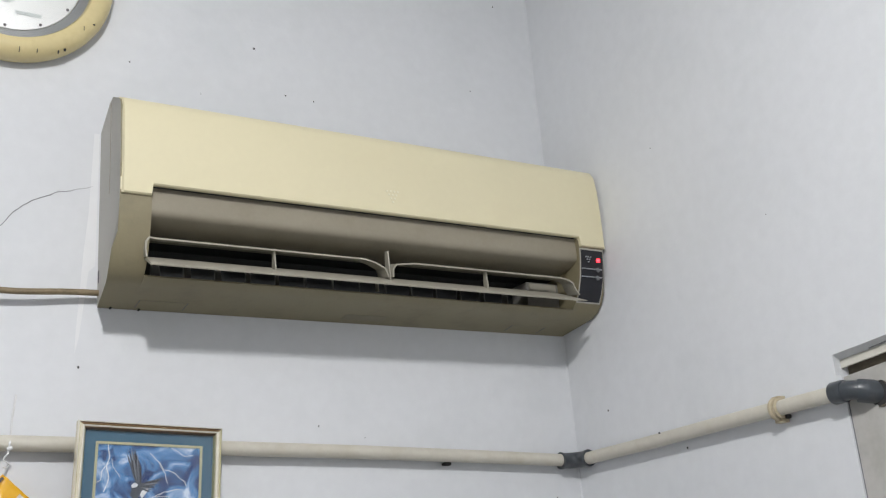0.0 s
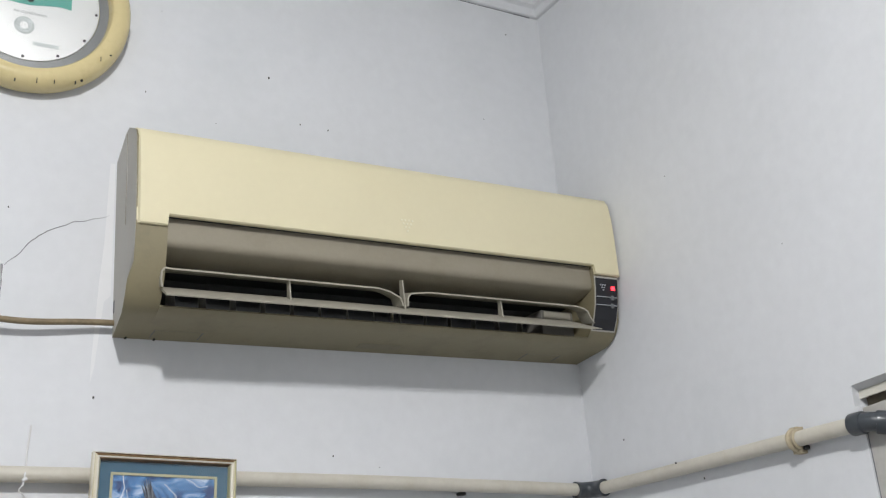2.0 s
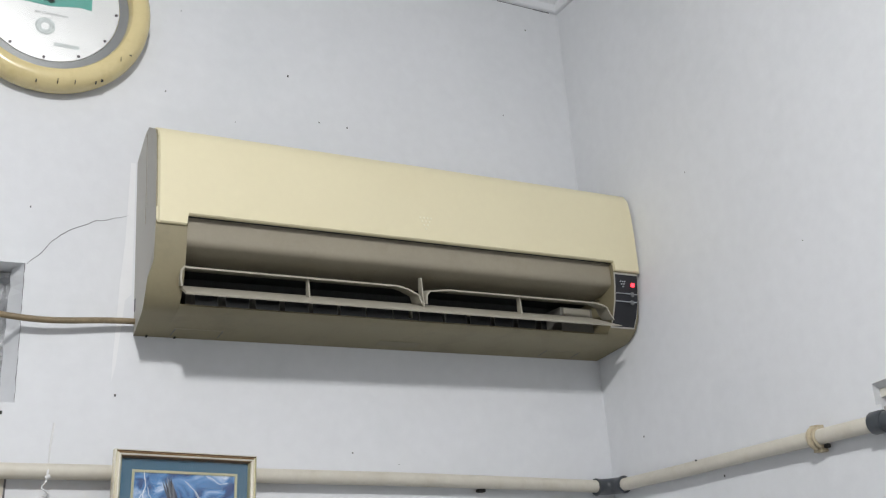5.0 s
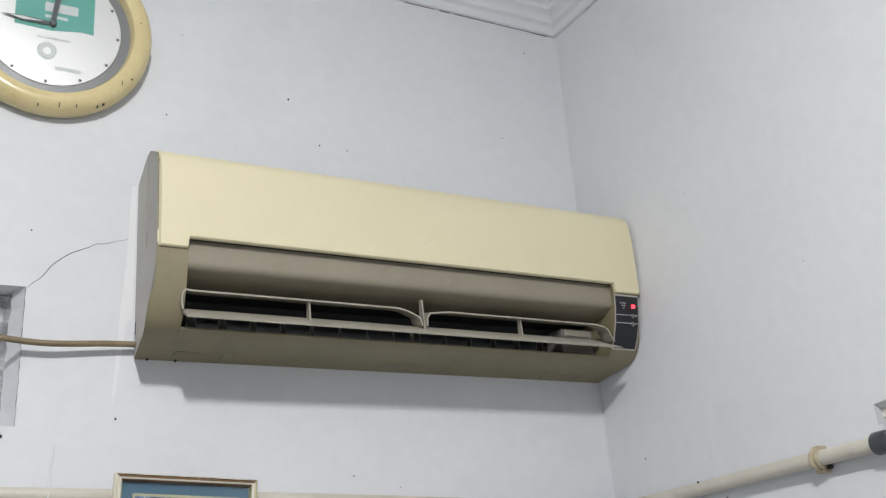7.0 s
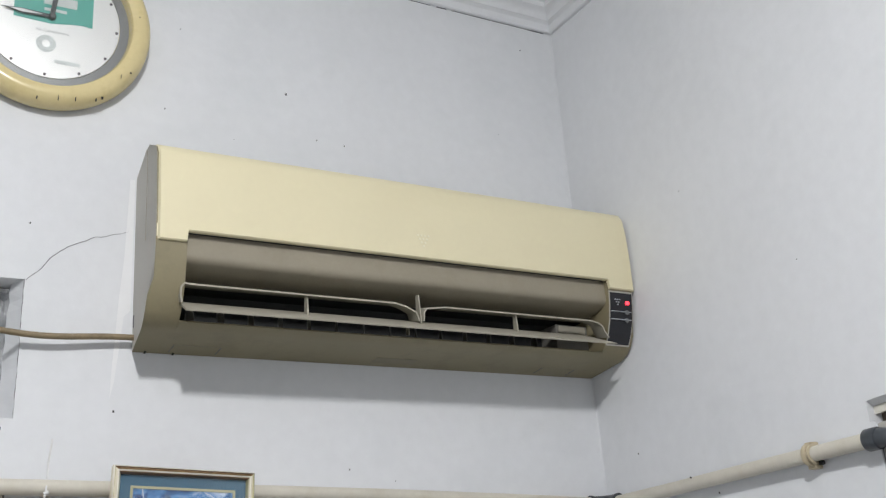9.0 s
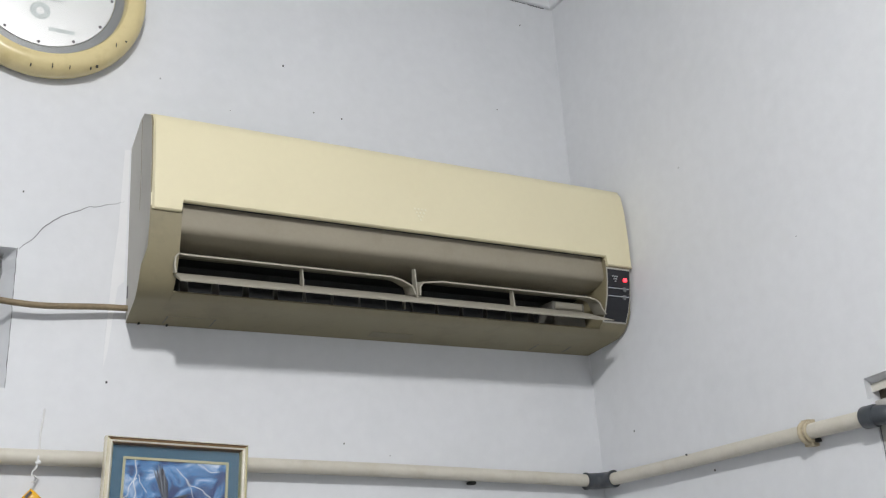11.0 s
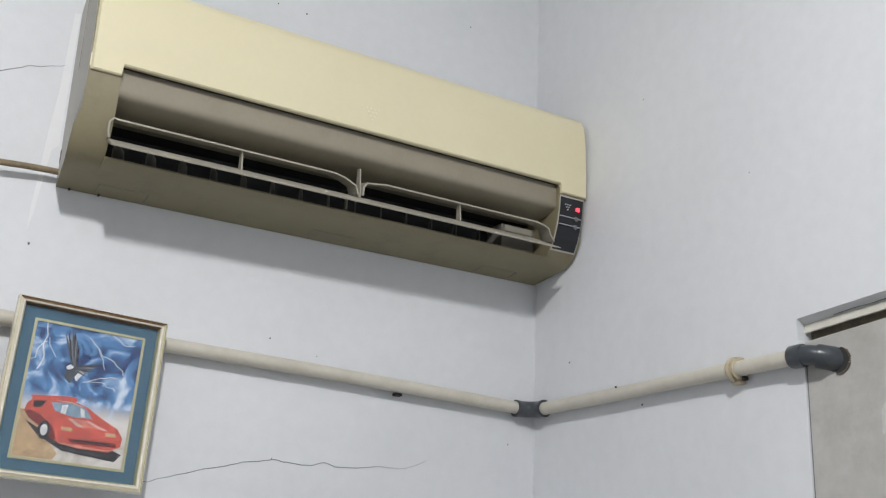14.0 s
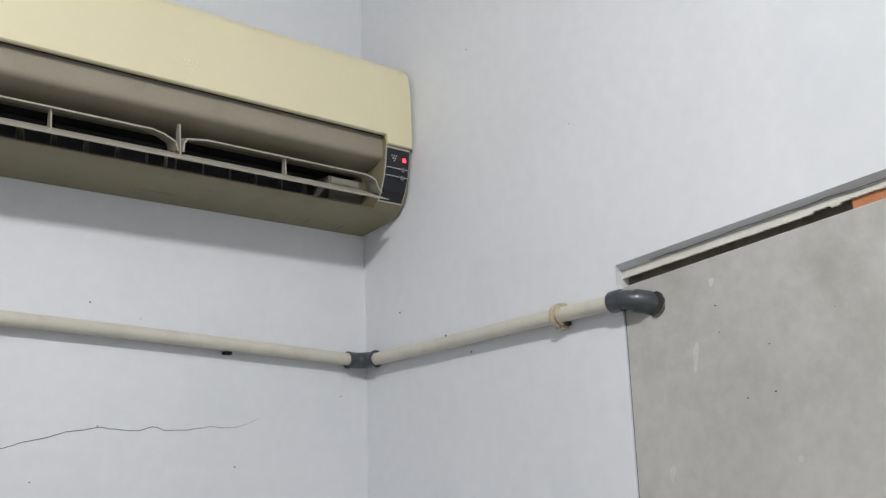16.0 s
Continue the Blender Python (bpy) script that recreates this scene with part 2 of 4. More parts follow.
def plate(outline, y, thick=0.0006, bm=None):
    """A thin flat piece facing -y from a closed (x, z) outline."""
    bm = bm or bmesh.new()
    a = [bm.verts.new((x, y, z)) for x, z in outline]
    b = [bm.verts.new((x, y - thick, z)) for x, z in outline]
    k = len(outline)
    for i in range(k):
        bm.faces.new((a[i], a[(i + 1) % k], b[(i + 1) % k], b[i]))
    bm.faces.new(b)
    bm.faces.new(a[::-1])
    return bm


def writing(name, text, size, mat, parent, at, turn=(90, 0, 0)):
    cu = bpy.data.curves.new(name, "FONT")
    cu.body, cu.size, cu.align_x, cu.align_y, cu.extrude = text, size, "CENTER", "CENTER", 0.0002
    tmp = bpy.data.objects.new(name, cu)
    scene.collection.objects.link(tmp)
    me = bpy.data.meshes.new_from_object(tmp.evaluated_get(bpy.context.evaluated_depsgraph_get()))
    bpy.data.objects.remove(tmp)
    me.materials.clear()
    me.materials.append(mat)
    ob = new(name, me)
    ob.parent = parent
    ob.matrix_basis = pose(*at, *turn)
    return ob


# ---- the room ----
XW, YS, ZC = -2.9, -3.3, 3.05          # west wall, south wall, ceiling
HX0, HX1, HZ0, HZ1 = -1.30, -1.0165, 2.132, 2.3355   # hole in the north wall
DY0, DY1, DZ = -1.75, -0.588, 2.0690     # boarded opening in the east wall


def wall_slab(name, boxes, label, mat=PAINT):
    bm = bmesh.new()
    for lo, hi in boxes:
        add_box(bm, lo, hi)
    return tagged(part(name, bm, mat), label, "wall", kind="structure")


T = 0.15
wall_slab("wall_north", [((XW, 0, 0), (HX0, T, ZC)), ((HX1, 0, 0), (T, T, ZC)), ((HX0, 0, 0), (HX1, T, HZ0)), ((HX0, 0, HZ1), (HX1, T, ZC)),
                         ((HX0, 0.065, HZ0), (HX1, T, HZ1))], "pale blue-white painted plaster wall with specks")


def lintel_edge(y):
    return DZ + 0.087 * (DY1 - y)


def east_wall():
    bm = bmesh.new()
    add_box(bm, (0, DY1, 0), (T, 0, ZC))
    add_box(bm, (0, YS, 0), (T, DY0, ZC))
    add_box(bm, (0, DY1 - 0.0085, 0), (0.05, DY1, 2.040))
    # the wall over the opening, its lower arris bevelled and rising gently
    rows = [(y, [(0, ZC), (0, lintel_edge(y)), (0.022, lintel_edge(y) - 0.010), (T, lintel_edge(y) - 0.010), (T, ZC)]) for y in (DY1, DY0)]
    vs = [[bm.verts.new((x, y, z)) for x, z in line] for y, line in rows]
    for i in range(5):
        bm.faces.new((vs[0][i], vs[0][(i + 1) % 5], vs[1][(i + 1) % 5], vs[1][i]))
    bm.faces.new(vs[0])
    bm.faces.new(vs[1])
    return tagged(part("wall_east", bm, PAINT), "pale blue-white painted plaster wall with boarded opening", "wall", kind="structure")


east_wall()
wall_slab("wall_south", [((XW, YS - T, 0), (T, YS, ZC))], "pale blue-white painted plaster wall")
wall_slab("wall_west", [((XW - T, YS - T, 0), (XW, T, ZC))], "pale blue-white painted plaster wall")
tagged(part("floor", box((XW - T, YS - T, -0.1), (T, T, 0)), FLOOR), "plain beige tiled floor", "floor", kind="structure")
tagged(part("ceiling", box((XW - T, YS - T, ZC), (T, T, ZC + 0.1)), CEIL), "grey mottled ceiling board", "ceiling", kind="structure")


def cornice(name, m, length):
    """A stepped plaster moulding; its profile runs out from the wall at -y."""
    prof = [(0, 2.9815), (-0.007, 2.9815), (-0.0095, 2.984), (-0.0105, 2.998), (-0.015, 3.0015), (-0.019, 3.003), (-0.0205, 3.011), (-0.026, 3.0165), (-0.034, 3.020), (-0.0365, 3.022), (-0.0375, 3.032), (-0.045, 3.0355), (-0.0475, ZC - 0.002), (0, ZC - 0.002)]
    bm = prism_x(prof, -length, 0, shift=lambda y, z, e: y if e == 1 else 0)
    bm.transform(m)
    return tagged(part(name, bm, CORNICE, smooth=True), "white moulded plaster cornice under the ceiling", "cornice", kind="structure")


cornice("trim_north", Matrix(), -XW)
rnd_gap = random.Random(8)
bm = bmesh.new()
x = -0.02
while x > -1.6:
    w = rnd_gap.uniform(0.02, 0.11)
    d = rnd_gap.choice((0.0001, 0.0002, 0.0003, 0.0007))
    add_box(bm, (x - w, -0.0015 - d, 2.9813 - d), (x, 0.0, 2.9818))
    x -= w + rnd_gap.uniform(0.0, 0.03)
tagged(part("crack", bm, CRACK), "broken dark joint under the cornice", "crack", kind="structure")
cornice("trim_east", Matrix(((0, 1, 0, 0), (1, 0, 0, 0), (0, 0, 1, 0), (0, 0, 0, 1))), -YS)


# ---- boarded opening in the east wall ----
def boarded_opening():
    top = thing("boarded_opening", "grey cement board filling an opening under a cracked lintel", "board", at=(0.0135, -0.6, 0), kind="structure")
    inv = Matrix.Translation((-0.02, 0.6, 0))
    bm = box((0.010, DY0, 0.0), (0.06, DY1, 2.0362), 0.002, inv)
    for v in bm.verts:
        if v.co.z > 2.0:
            v.co.z += 0.0915 * (0.012 - v.co.y)
    part("board", bm, BOARD, top)
    # dark mortar gap behind
    part("gap", box((0.034, DY0, 2.0), (0.07, DY1, 2.20), 0, inv), GAPDARK, top, "dark crumbling mortar gap")
    # cream lath with a ragged lower edge
    rnd = random.Random(4)
    bm = bmesh.new()
    n = 640
    front, back = [], []
    low = 0.0
    for i in range(n + 1):
        y = DY1 + (DY0 - DY1) * i / n
        if rnd.random() < 0.035:
            low = rnd.choice((-0.0032, -0.0018, 0.0, 0.0014, 0.0026))
        zt = lintel_edge(y) - 0.0068
        zb = lintel_edge(y) - 0.0180 + low + rnd.uniform(-0.0005, 0.0005)
        front.append((bm.verts.new((0.0, y + 0.6, zt)), bm.verts.new((0.0, y + 0.6, zb))))
        back.append((bm.verts.new((0.004, y + 0.6, zt)), bm.verts.new((0.004, y + 0.6, zb))))
    for i in range(n):
        bm.faces.new((front[i][0], front[i + 1][0], front[i + 1][1], front[i][1]))
        bm.faces.new((front[i][1], front[i + 1][1], back[i + 1][1], back[i][1]))
        bm.faces.new((back[i][0], back[i + 1][0], back[i + 1][1], back[i][1]))
    part("lath", bm, LATH, top, "cream lath with a ragged lower edge")
    bm = bmesh.new()
    for k in range(3):
        y1 = DY1 - 0.345 - 0.24 * k
        z = 2.043 + 0.0915 * (-0.588 - y1)
        add_box(bm, (0.024, y1 - 0.225, z - 0.012), (0.05, y1, z + 0.022), 0.003, inv)
    part("brick", bm, BRICK, top, "orange brick showing in the gap")
    bm = bmesh.new()
    pts = [(0.0165, -0.64 - 0.03 * i, lintel_edge(-0.64 - 0.03 * i) - 0.0062 + rnd.uniform(-0.001, 0.001)) for i in range(30)]
    add_tube(bm, [(x - 0.02, y + 0.6, z) for x, y, z in pts], 0.0006, 5)
    part("crack", bm, CRACK, top, "thin crack along the lintel")
    bm = bmesh.new()
    for i in range(22):
        y, z, s = rnd.uniform(-1.3, -0.64), rnd.uniform(1.6, 2.0), rnd.uniform(0.0005, 0.0013)
        add_box(bm, (0.0092, y - s, z - s * 0.6), (0.011, y + s, z + s * 0.6), 0, inv)
    part("pit", bm, SPECK, top, "small dark pits in the board")
    bm = bmesh.new()
    for y, z, h in ((-0.707, 1.925, 0.02), (-0.655, 1.78, 0.012), (-0.74, 2.018, 0.006), (-0.84, 1.79, 0.004)):
        o = [(y + 0.004 * math.cos(a) * (1 + 0.3 * math.sin(3 * a)) - 0.15 * h * math.sin(a), z + h * math.sin(a)) for a in [2 * math.pi * k / 12 for k in range(12)]]
        vs = [bm.verts.new((-0.0106, p + 0.6, q)) for p, q in o]
        bm.faces.new(vs)
    part("smear", bm, SMEAR, top, "pale plaster smears")
    part("edge_line", box((0.0092, DY1 - 0.0097, 0.0), (0.0102, DY1 - 0.0087, 2.02), 0, inv), CRACK, top, "dark joint at the board's edge")
    # hole round the pipe
    bm = bmesh.new()
    o = [bm.verts.new((-0.0107, -0.0470 + (0.0165 + rnd.uniform(-0.0015, 0.003)) * math.cos(a), 2.0045 + (0.0165 + rnd.uniform(-0.0015, 0.003)) * math.sin(a))) for a in [2 * math.pi * k / 22 for k in range(22)]]
    bm.faces.new(o)
    part("hole", bm, SPECK, top, "ragged dark hole round the pipe")
    bm = bmesh.new()
    for i in range(16):
        a = radians(-100 + 150 * i / 15)
        y, z, q = -0.0470 + 0.0180 * math.cos(a + math.pi), 2.0045 + 0.0175 * math.sin(a), rnd.uniform(0.0006, 0.0015)
        add_box(bm, (-0.0125, y - q, z - q), (-0.0100, y + q, z + q), 0.0005)
    part("crumb", bm, GAPDARK, top, "broken brown edge of the hole")


boarded_opening()


# ---- hole in the north wall stuffed with foil ----
def foil_stuffing():
    top = thing("foil_sheet", "crumpled silver plastic sheet stuffed in the wall hole", "foil", at=((HX0 + HX1) / 2, 0.045, HZ0))
    bm = bmesh.new()
    nx, nz = 46, 36
    w, h = (HX1 - HX0) - 0.012, HZ1 - HZ0 - 0.004
    g = [[None] * (nz + 1) for _ in range(nx + 1)]
    for i in range(nx + 1):
        for k in range(nz + 1):
            x, z = -w / 2 + w * i / nx, 0.002 + h * k / nz
            d = noise.noise((x * 26, z * 30, 3)) * 0.016 + abs(noise.noise((x * 60, z * 44, 8))) * 0.012
            g[i][k] = bm.verts.new((x, d * (1 if 0 < k < nz else 0.2), z))
    for i in range(nx):
        for k in range(nz):
            bm.faces.new((g[i][k], g[i + 1][k], g[i + 1][k + 1], g[i][k + 1]))
    part("sheet", bm, FOIL, top, "", True)
    # a folded strip hanging in front of it
    bm = bmesh.new()
    for x, z0, z1, wd in ((0.075, 0.10, 0.19, 0.016), (0.03, 0.02, 0.12, 0.02), (0.092, 0.0, 0.07, 0.014)):
        k = 8
        a = [(x + wd * noise.noise((i * 0.7, x * 9, 1)) * 0.5, -0.012 - 0.008 * math.sin(i * 1.3), z0 + (z1 - z0) * i / k) for i in range(k + 1)]
        v0 = [bm.verts.new(p) for p in a]
        v1 = [bm.verts.new((p[0] + wd, p[1] + 0.006, p[2])) for p in a]
        for i in range(k):
            bm.faces.new((v0[i], v1[i], v1[i + 1], v0[i + 1]))
    part("fold", bm, FOIL, top, "bright folded strips")


foil_stuffing()


def splayed_reveal():
    """The hole's plastered side, splayed inwards and wider towards its foot."""
    bm = bmesh.new()
    n = 14
    rnd = random.Random(6)
    rings = []
    for i in range(n + 1):
        z = HZ0 + (HZ1 - HZ0) * i / n
        w = 0.018 - 0.004 * i / n + rnd.uniform(-0.0012, 0.0012)
        c = HX1 - 0.0035 * (1 - i / n) + rnd.uniform(-0.0006, 0.0006)
        rings.append([bm.verts.new(q) for q in ((HX1 + 0.001, 0.0006, z), (c, 0.0006, z), (c - w, 0.030, z), (HX1 + 0.001, 0.030, z))])
    for u, v in zip(rings, rings[1:]):
        for k in range(4):
            bm.faces.new((u[k], u[(k + 1) % 4], v[(k + 1) % 4], v[k]))
    bm.faces.new(rings[0])
    bm.faces.new(rings[-1])
    tagged(part("trim_reveal", bm, PAINT), "splayed plaster side of the wall hole", "plaster", kind="structure")
    line = [(HX1 - 0.0032 * (1 - i / 24) + rnd.uniform(-0.0006, 0.0006), -0.0002, HZ0 + (HZ1 - HZ0) * i / 24) for i in range(25)]
    tagged(part("crack", tube(line, 0.0005, 5, True, [0.0005 * rnd.uniform(0.3, 1.4) for _ in line]), CRACK), "dark broken arris of the wall hole", "crack", kind="structure")


splayed_reveal()


# ---- air conditioner ----
XL, XR = -0.860, -0.004
SX0, SX1 = -0.822, -0.062        # louvre opening
PROFILE = [(-0.001, 2.517), (-0.10, 2.521), (-0.128, 2.518), (-0.142, 2.510), (-0.149, 2.497), (-0.1515, 2.43), (-0.151, 2.36), (-0.1485, 2.335),
           (-0.143, 2.308), (-0.134, 2.284), (-0.124, 2.266), (-0.112, 2.254), (-0.095, 2.246), (-0.001, 2.236)]


def flare(y, z, e):
    return (-0.013 * min(abs(y), 0.12) / 0.12 + (0.006 if y < -0.14 else 0)) if e == 0 else (-0.004 if y < -0.14 else 0)


def air_conditioner():
    ac = thing("air_conditioner", "yellowed cream wall-mounted split air conditioner with open louvres", "air conditioner", at=(-0.435, 0, 2.236))
    inv = Matrix.Translation((0.435, 0, -2.236))

    def put(name, bm, mat, parent=ac, label="", smooth=False):
        bm.transform(inv)
        return part(name, bm, mat, parent, label, smooth)

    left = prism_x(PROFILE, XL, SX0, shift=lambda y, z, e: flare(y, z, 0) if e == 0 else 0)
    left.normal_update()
    # the left side takes the lighter, lit colour
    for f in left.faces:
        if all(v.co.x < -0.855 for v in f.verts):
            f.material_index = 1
    put("end_left", left, [SHELL_SHADE, SIDE], label="beige end cheek, front colour shaded, side colour lit", smooth=True)
    put("end_right", prism_x(PROFILE, SX1, XR, shift=lambda y, z, e: flare(y, z, 1) if e == 1 else 0), SHELL_SHADE, label="moulded end cheek in shade-darkened beige", smooth=True)
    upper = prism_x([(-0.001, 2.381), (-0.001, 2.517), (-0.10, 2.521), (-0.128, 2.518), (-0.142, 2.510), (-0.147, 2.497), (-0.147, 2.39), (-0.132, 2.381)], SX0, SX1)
    put("casing", upper, SHELL_SHADE, smooth=True)
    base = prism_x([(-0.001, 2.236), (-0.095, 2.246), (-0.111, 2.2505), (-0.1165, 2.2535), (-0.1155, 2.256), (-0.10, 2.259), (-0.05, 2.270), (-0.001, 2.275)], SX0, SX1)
    put("underside", base, SHELL_SHADE, label="dusty underside in shade-darkened olive-beige", smooth=True)
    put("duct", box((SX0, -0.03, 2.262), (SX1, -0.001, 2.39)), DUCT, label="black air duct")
    # wide front panel, with a step left and right below the opening
    front = [(-0.100, 2.5225), (-0.129, 2.5195), (-0.1435, 2.512), (-0.1515, 2.4985), (-0.1555, 2.47), (-0.157, 2.43), (-0.157, 2.40)]
    bm = bmesh.new()
    low_mid, low_end = 2.3775, 2.3615
    xs = [(-0.865, 0), (-0.8625, 1), (SX0 - 0.0015, 1), (SX0 + 0.0005, 2), (SX1 - 0.0005, 2), (SX1 + 0.0015, 1), (-0.0075, 1), (-0.0045, 0)]
    outer, inner = [], []
    for x, kind in xs:
        low = low_mid if kind == 2 else low_end
        line = [(y + (0.0035 if kind == 0 else 0), z) for y, z in front] + [(-0.1568 + (0.0035 if kind == 0 else 0), low + 0.002), (-0.1545, low)]
        outer.append([bm.verts.new((x, y, z)) for y, z in line])
        inner.append([bm.verts.new((x, y + 0.006, z - (0.004 if z > 2.5 else 0))) for y, z in line])
    for i in range(len(xs) - 1):
        for k in range(len(outer[0]) - 1):
            bm.faces.new((outer[i][k], outer[i + 1][k], outer[i + 1][k + 1], outer[i][k + 1]))
            bm.faces.new((inner[i][k], inner[i][k + 1], inner[i + 1][k + 1], inner[i + 1][k]))
        bm.faces.new((outer[i][-1], outer[i + 1][-1], inner[i + 1][-1], inner[i][-1]))
        bm.faces.new((outer[i][0], inner[i][0], inner[i + 1][0], outer[i + 1][0]))
    for row in (0, -1):
        for k in range(len(outer[0]) - 1):
            bm.faces.new((outer[row][k], outer[row][k + 1], inner[row][k + 1], inner[row][k]))
    panel = put("front_panel", bm, PANEL, label="glossy yellowed cream front panel", smooth=True)
    put("catch", box((-0.8665, -0.153, 2.366), (-0.8635, -0.147, 2.386), 0.001), PANEL, panel, "small cream catch")
    bm = bmesh.new()                     # faint maker's mark of small dots
    for r in range(4):
        for c in range(4 - r):
            x, z = -0.437 + (c - (3 - r) / 2) * 0.0065, 2.416 - r * 0.006
            add_box(bm, (x - 0.0017, -0.1577, z - 0.0017), (x + 0.0017, -0.1565, z + 0.0017), 0.0005)
    put("emblem", bm, EMBLEM, panel, "faint pale dotted emblem")
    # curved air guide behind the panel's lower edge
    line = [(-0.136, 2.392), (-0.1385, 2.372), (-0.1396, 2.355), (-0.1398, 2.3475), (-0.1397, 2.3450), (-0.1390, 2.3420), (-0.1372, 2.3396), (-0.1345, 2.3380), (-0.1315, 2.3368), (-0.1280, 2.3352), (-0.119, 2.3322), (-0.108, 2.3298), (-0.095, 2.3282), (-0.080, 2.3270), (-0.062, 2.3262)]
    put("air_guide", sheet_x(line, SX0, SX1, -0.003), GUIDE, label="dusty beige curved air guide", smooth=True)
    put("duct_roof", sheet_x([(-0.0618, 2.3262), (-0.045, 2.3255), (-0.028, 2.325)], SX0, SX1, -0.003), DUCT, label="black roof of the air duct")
    # black strip that paints in the shadow line below the panel's edge
    put("guide_shadow_line", box((SX0, -0.147, 2.3785), (SX1, -0.1385, 2.3905)), DUCT, label="black strip as shade under the panel")
    # swing vane: long lower blade, two upper blades, ribs and centre pin
    vane = put("louvre", prism_x([(-0.158, 2.2578), (-0.159, 2.2595), (-0.157, 2.2618), (-0.135, 2.2745), (-0.110, 2.2850), (-0.108, 2.2835), (-0.112, 2.2812), (-0.135, 2.2702)], -0.825, -0.092), VANE, label="long grey-beige swing louvre", smooth=True)
    bm = bmesh.new()
    a = [bm.verts.new(p) for p in ((-0.092, -0.158, 2.2578), (-0.092, -0.157, 2.2618), (-0.092, -0.125, 2.2785), (-0.092, -0.125, 2.2752))]
    tip = [bm.verts.new(p) for p in ((-0.064, -0.1595, 2.2590), (-0.064, -0.159, 2.2600))]
    for f in ((a[0], a[1], tip[1], tip[0]), (a[1], a[2], tip[1]), (a[0], tip[0], a[3]), (a[2], a[3], tip[0], tip[1]), (a[0], a[3], a[2], a[1])):
        bm.faces.new(f)
    put("louvre_tip", bm, VANE, vane)

    def blade(x0, x1, left_round):
        z, yb = 2.3010, -0.133
        bm = bmesh.new()
        r = 0.009
        path = []
        if left_round:
            path = [(x0, 2.2745), (x0 - 0.002, 2.285), (x0 - 0.001, 2.297), (x0 + 0.003, 2.302), (x0 + r, z), (x1 - 0.040, z - 0.0005), (x1 - 0.022, z - 0.0045), (x1 - 0.004, 2.2885), (x1, 2.276)]
        else:
            path = [(x0, 2.276), (x0 + 0.001, 2.290), (x0 + 0.006, 2.2965), (x0 + 0.040, z), (x1 - 0.030, z), (x1 - 0.014, z - 0.003), (x1 - 0.006, 2.294), (x1 - 0.002, 2.284), (x1 + 0.006, 2.2735)]
        t = 0.0026
        rows = []
        for i, (x, zz) in enumerate(path):
            p, q = path[max(i - 1, 0)], path[min(i + 1, len(path) - 1)]
            d = Vector((q[0] - p[0], q[1] - p[1])).normalized()
            nx, nz = -d.y * t, d.x * t
            rows.append([bm.verts.new((x, yb - 0.010, zz)), bm.verts.new((x + nx, yb - 0.010, zz + nz)), bm.verts.new((x + nx, yb + 0.022, zz + nz + 0.008)), bm.verts.new((x, yb + 0.022, zz + 0.008))])
        for u, v in zip(rows, rows[1:]):
            for k in range(4):
                bm.faces.new((u[k], u[(k + 1) % 4], v[(k + 1) % 4], v[k]))
        bm.faces.new(rows[0])
        bm.faces.new(rows[-1])
        return bm

    put("upper_blade", blade(-0.825, -0.447, True), VANE, vane, smooth=True)
    put("upper_blade", blade(-0.436, -0.073, False), VANE, vane, smooth=True)
    for x in (-0.634, -0.256):
        put("rib", prism_x([(-0.140, 2.268), (-0.1385, 2.285), (-0.136, 2.304), (-0.128, 2.306), (-0.127, 2.274)], x - 0.0012, x + 0.0012), VANE, vane)
    put("pin", prism_x([(-0.141, 2.266), (-0.139, 2.29), (-0.136, 2.321), (-0.128, 2.323), (-0.124, 2.275)], -0.4422, -0.4398), VANE, vane)
    # upright fins in the outlet
    rnd = random.Random(9)
    bm = prism_x([(-0.1040, 2.2615), (-0.1035, 2.274), (-0.098, 2.285), (-0.086, 2.2915), (-0.045, 2.295), (-0.034, 2.272)], -0.0009, 0.0009)
    bm.transform(inv @ Matrix.Translation((0, 0, 0)))
    fin_mesh = None
    for i in range(14):
        x = -0.792 + i * 0.0475
        if fin_mesh is None:
            ob = part("fin", bm, FINS, ac)
            fin_mesh = ob.data
            for v in fin_mesh.vertices:
                v.co.x -= 0.435
        else:
            ob = new("fin", fin_mesh)
            ob.parent = ac
        ob.matrix_basis = Matrix.Translation((x + 0.435, -0.066, 0)) @ Matrix.Rotation(radians(-27), 4, "Z") @ Matrix.Translation((0, 0.066, 0))
    put("link", prism_x([(-0.106, 2.262), (-0.1065, 2.283), (-0.101, 2.286), (-0.098, 2.264)], -0.4475, -0.4450), VANE, vane, "pale link under the louvre")
    put("motor_cover", box((-0.132, -0.078, 2.266), (SX1, -0.03, 2.312), 0.002), MOTOR, label="grey motor cover inside the outlet")
    put("motor_plate", box((-0.128, -0.082, 2.2935), (-0.070, -0.0785, 2.3085), 0.001), VANE, label="pale plate on the motor cover")
    # display strip on the right cheek
    prof_d = [(-0.1525, 2.356), (-0.150, 2.335), (-0.1448, 2.308), (-0.1362, 2.285), (-0.1262, 2.2675)]
    disp = put("display", sheet_x(prof_d, SX1 + 0.003, -0.0105, 0.0015), DISPLAY, label="black curved display strip")
    rimline = [(-0.1515, 2.3595), (-0.1492, 2.335), (-0.1438, 2.308), (-0.1352, 2.285), (-0.1245, 2.2650)]
    put("display_rim", sheet_x(rimline, SX1 + 0.001, -0.0085, 0.0012), SIDE, label="pale rim round the display", smooth=True)

    def on_display(x, z, w, h, lift=0.001):
        for (y0, z0), (y1, z1) in zip(prof_d, prof_d[1:]):
            if z1 <= z <= z0:
                y = y0 + (y1 - y0) * (z0 - z) / (z0 - z1)
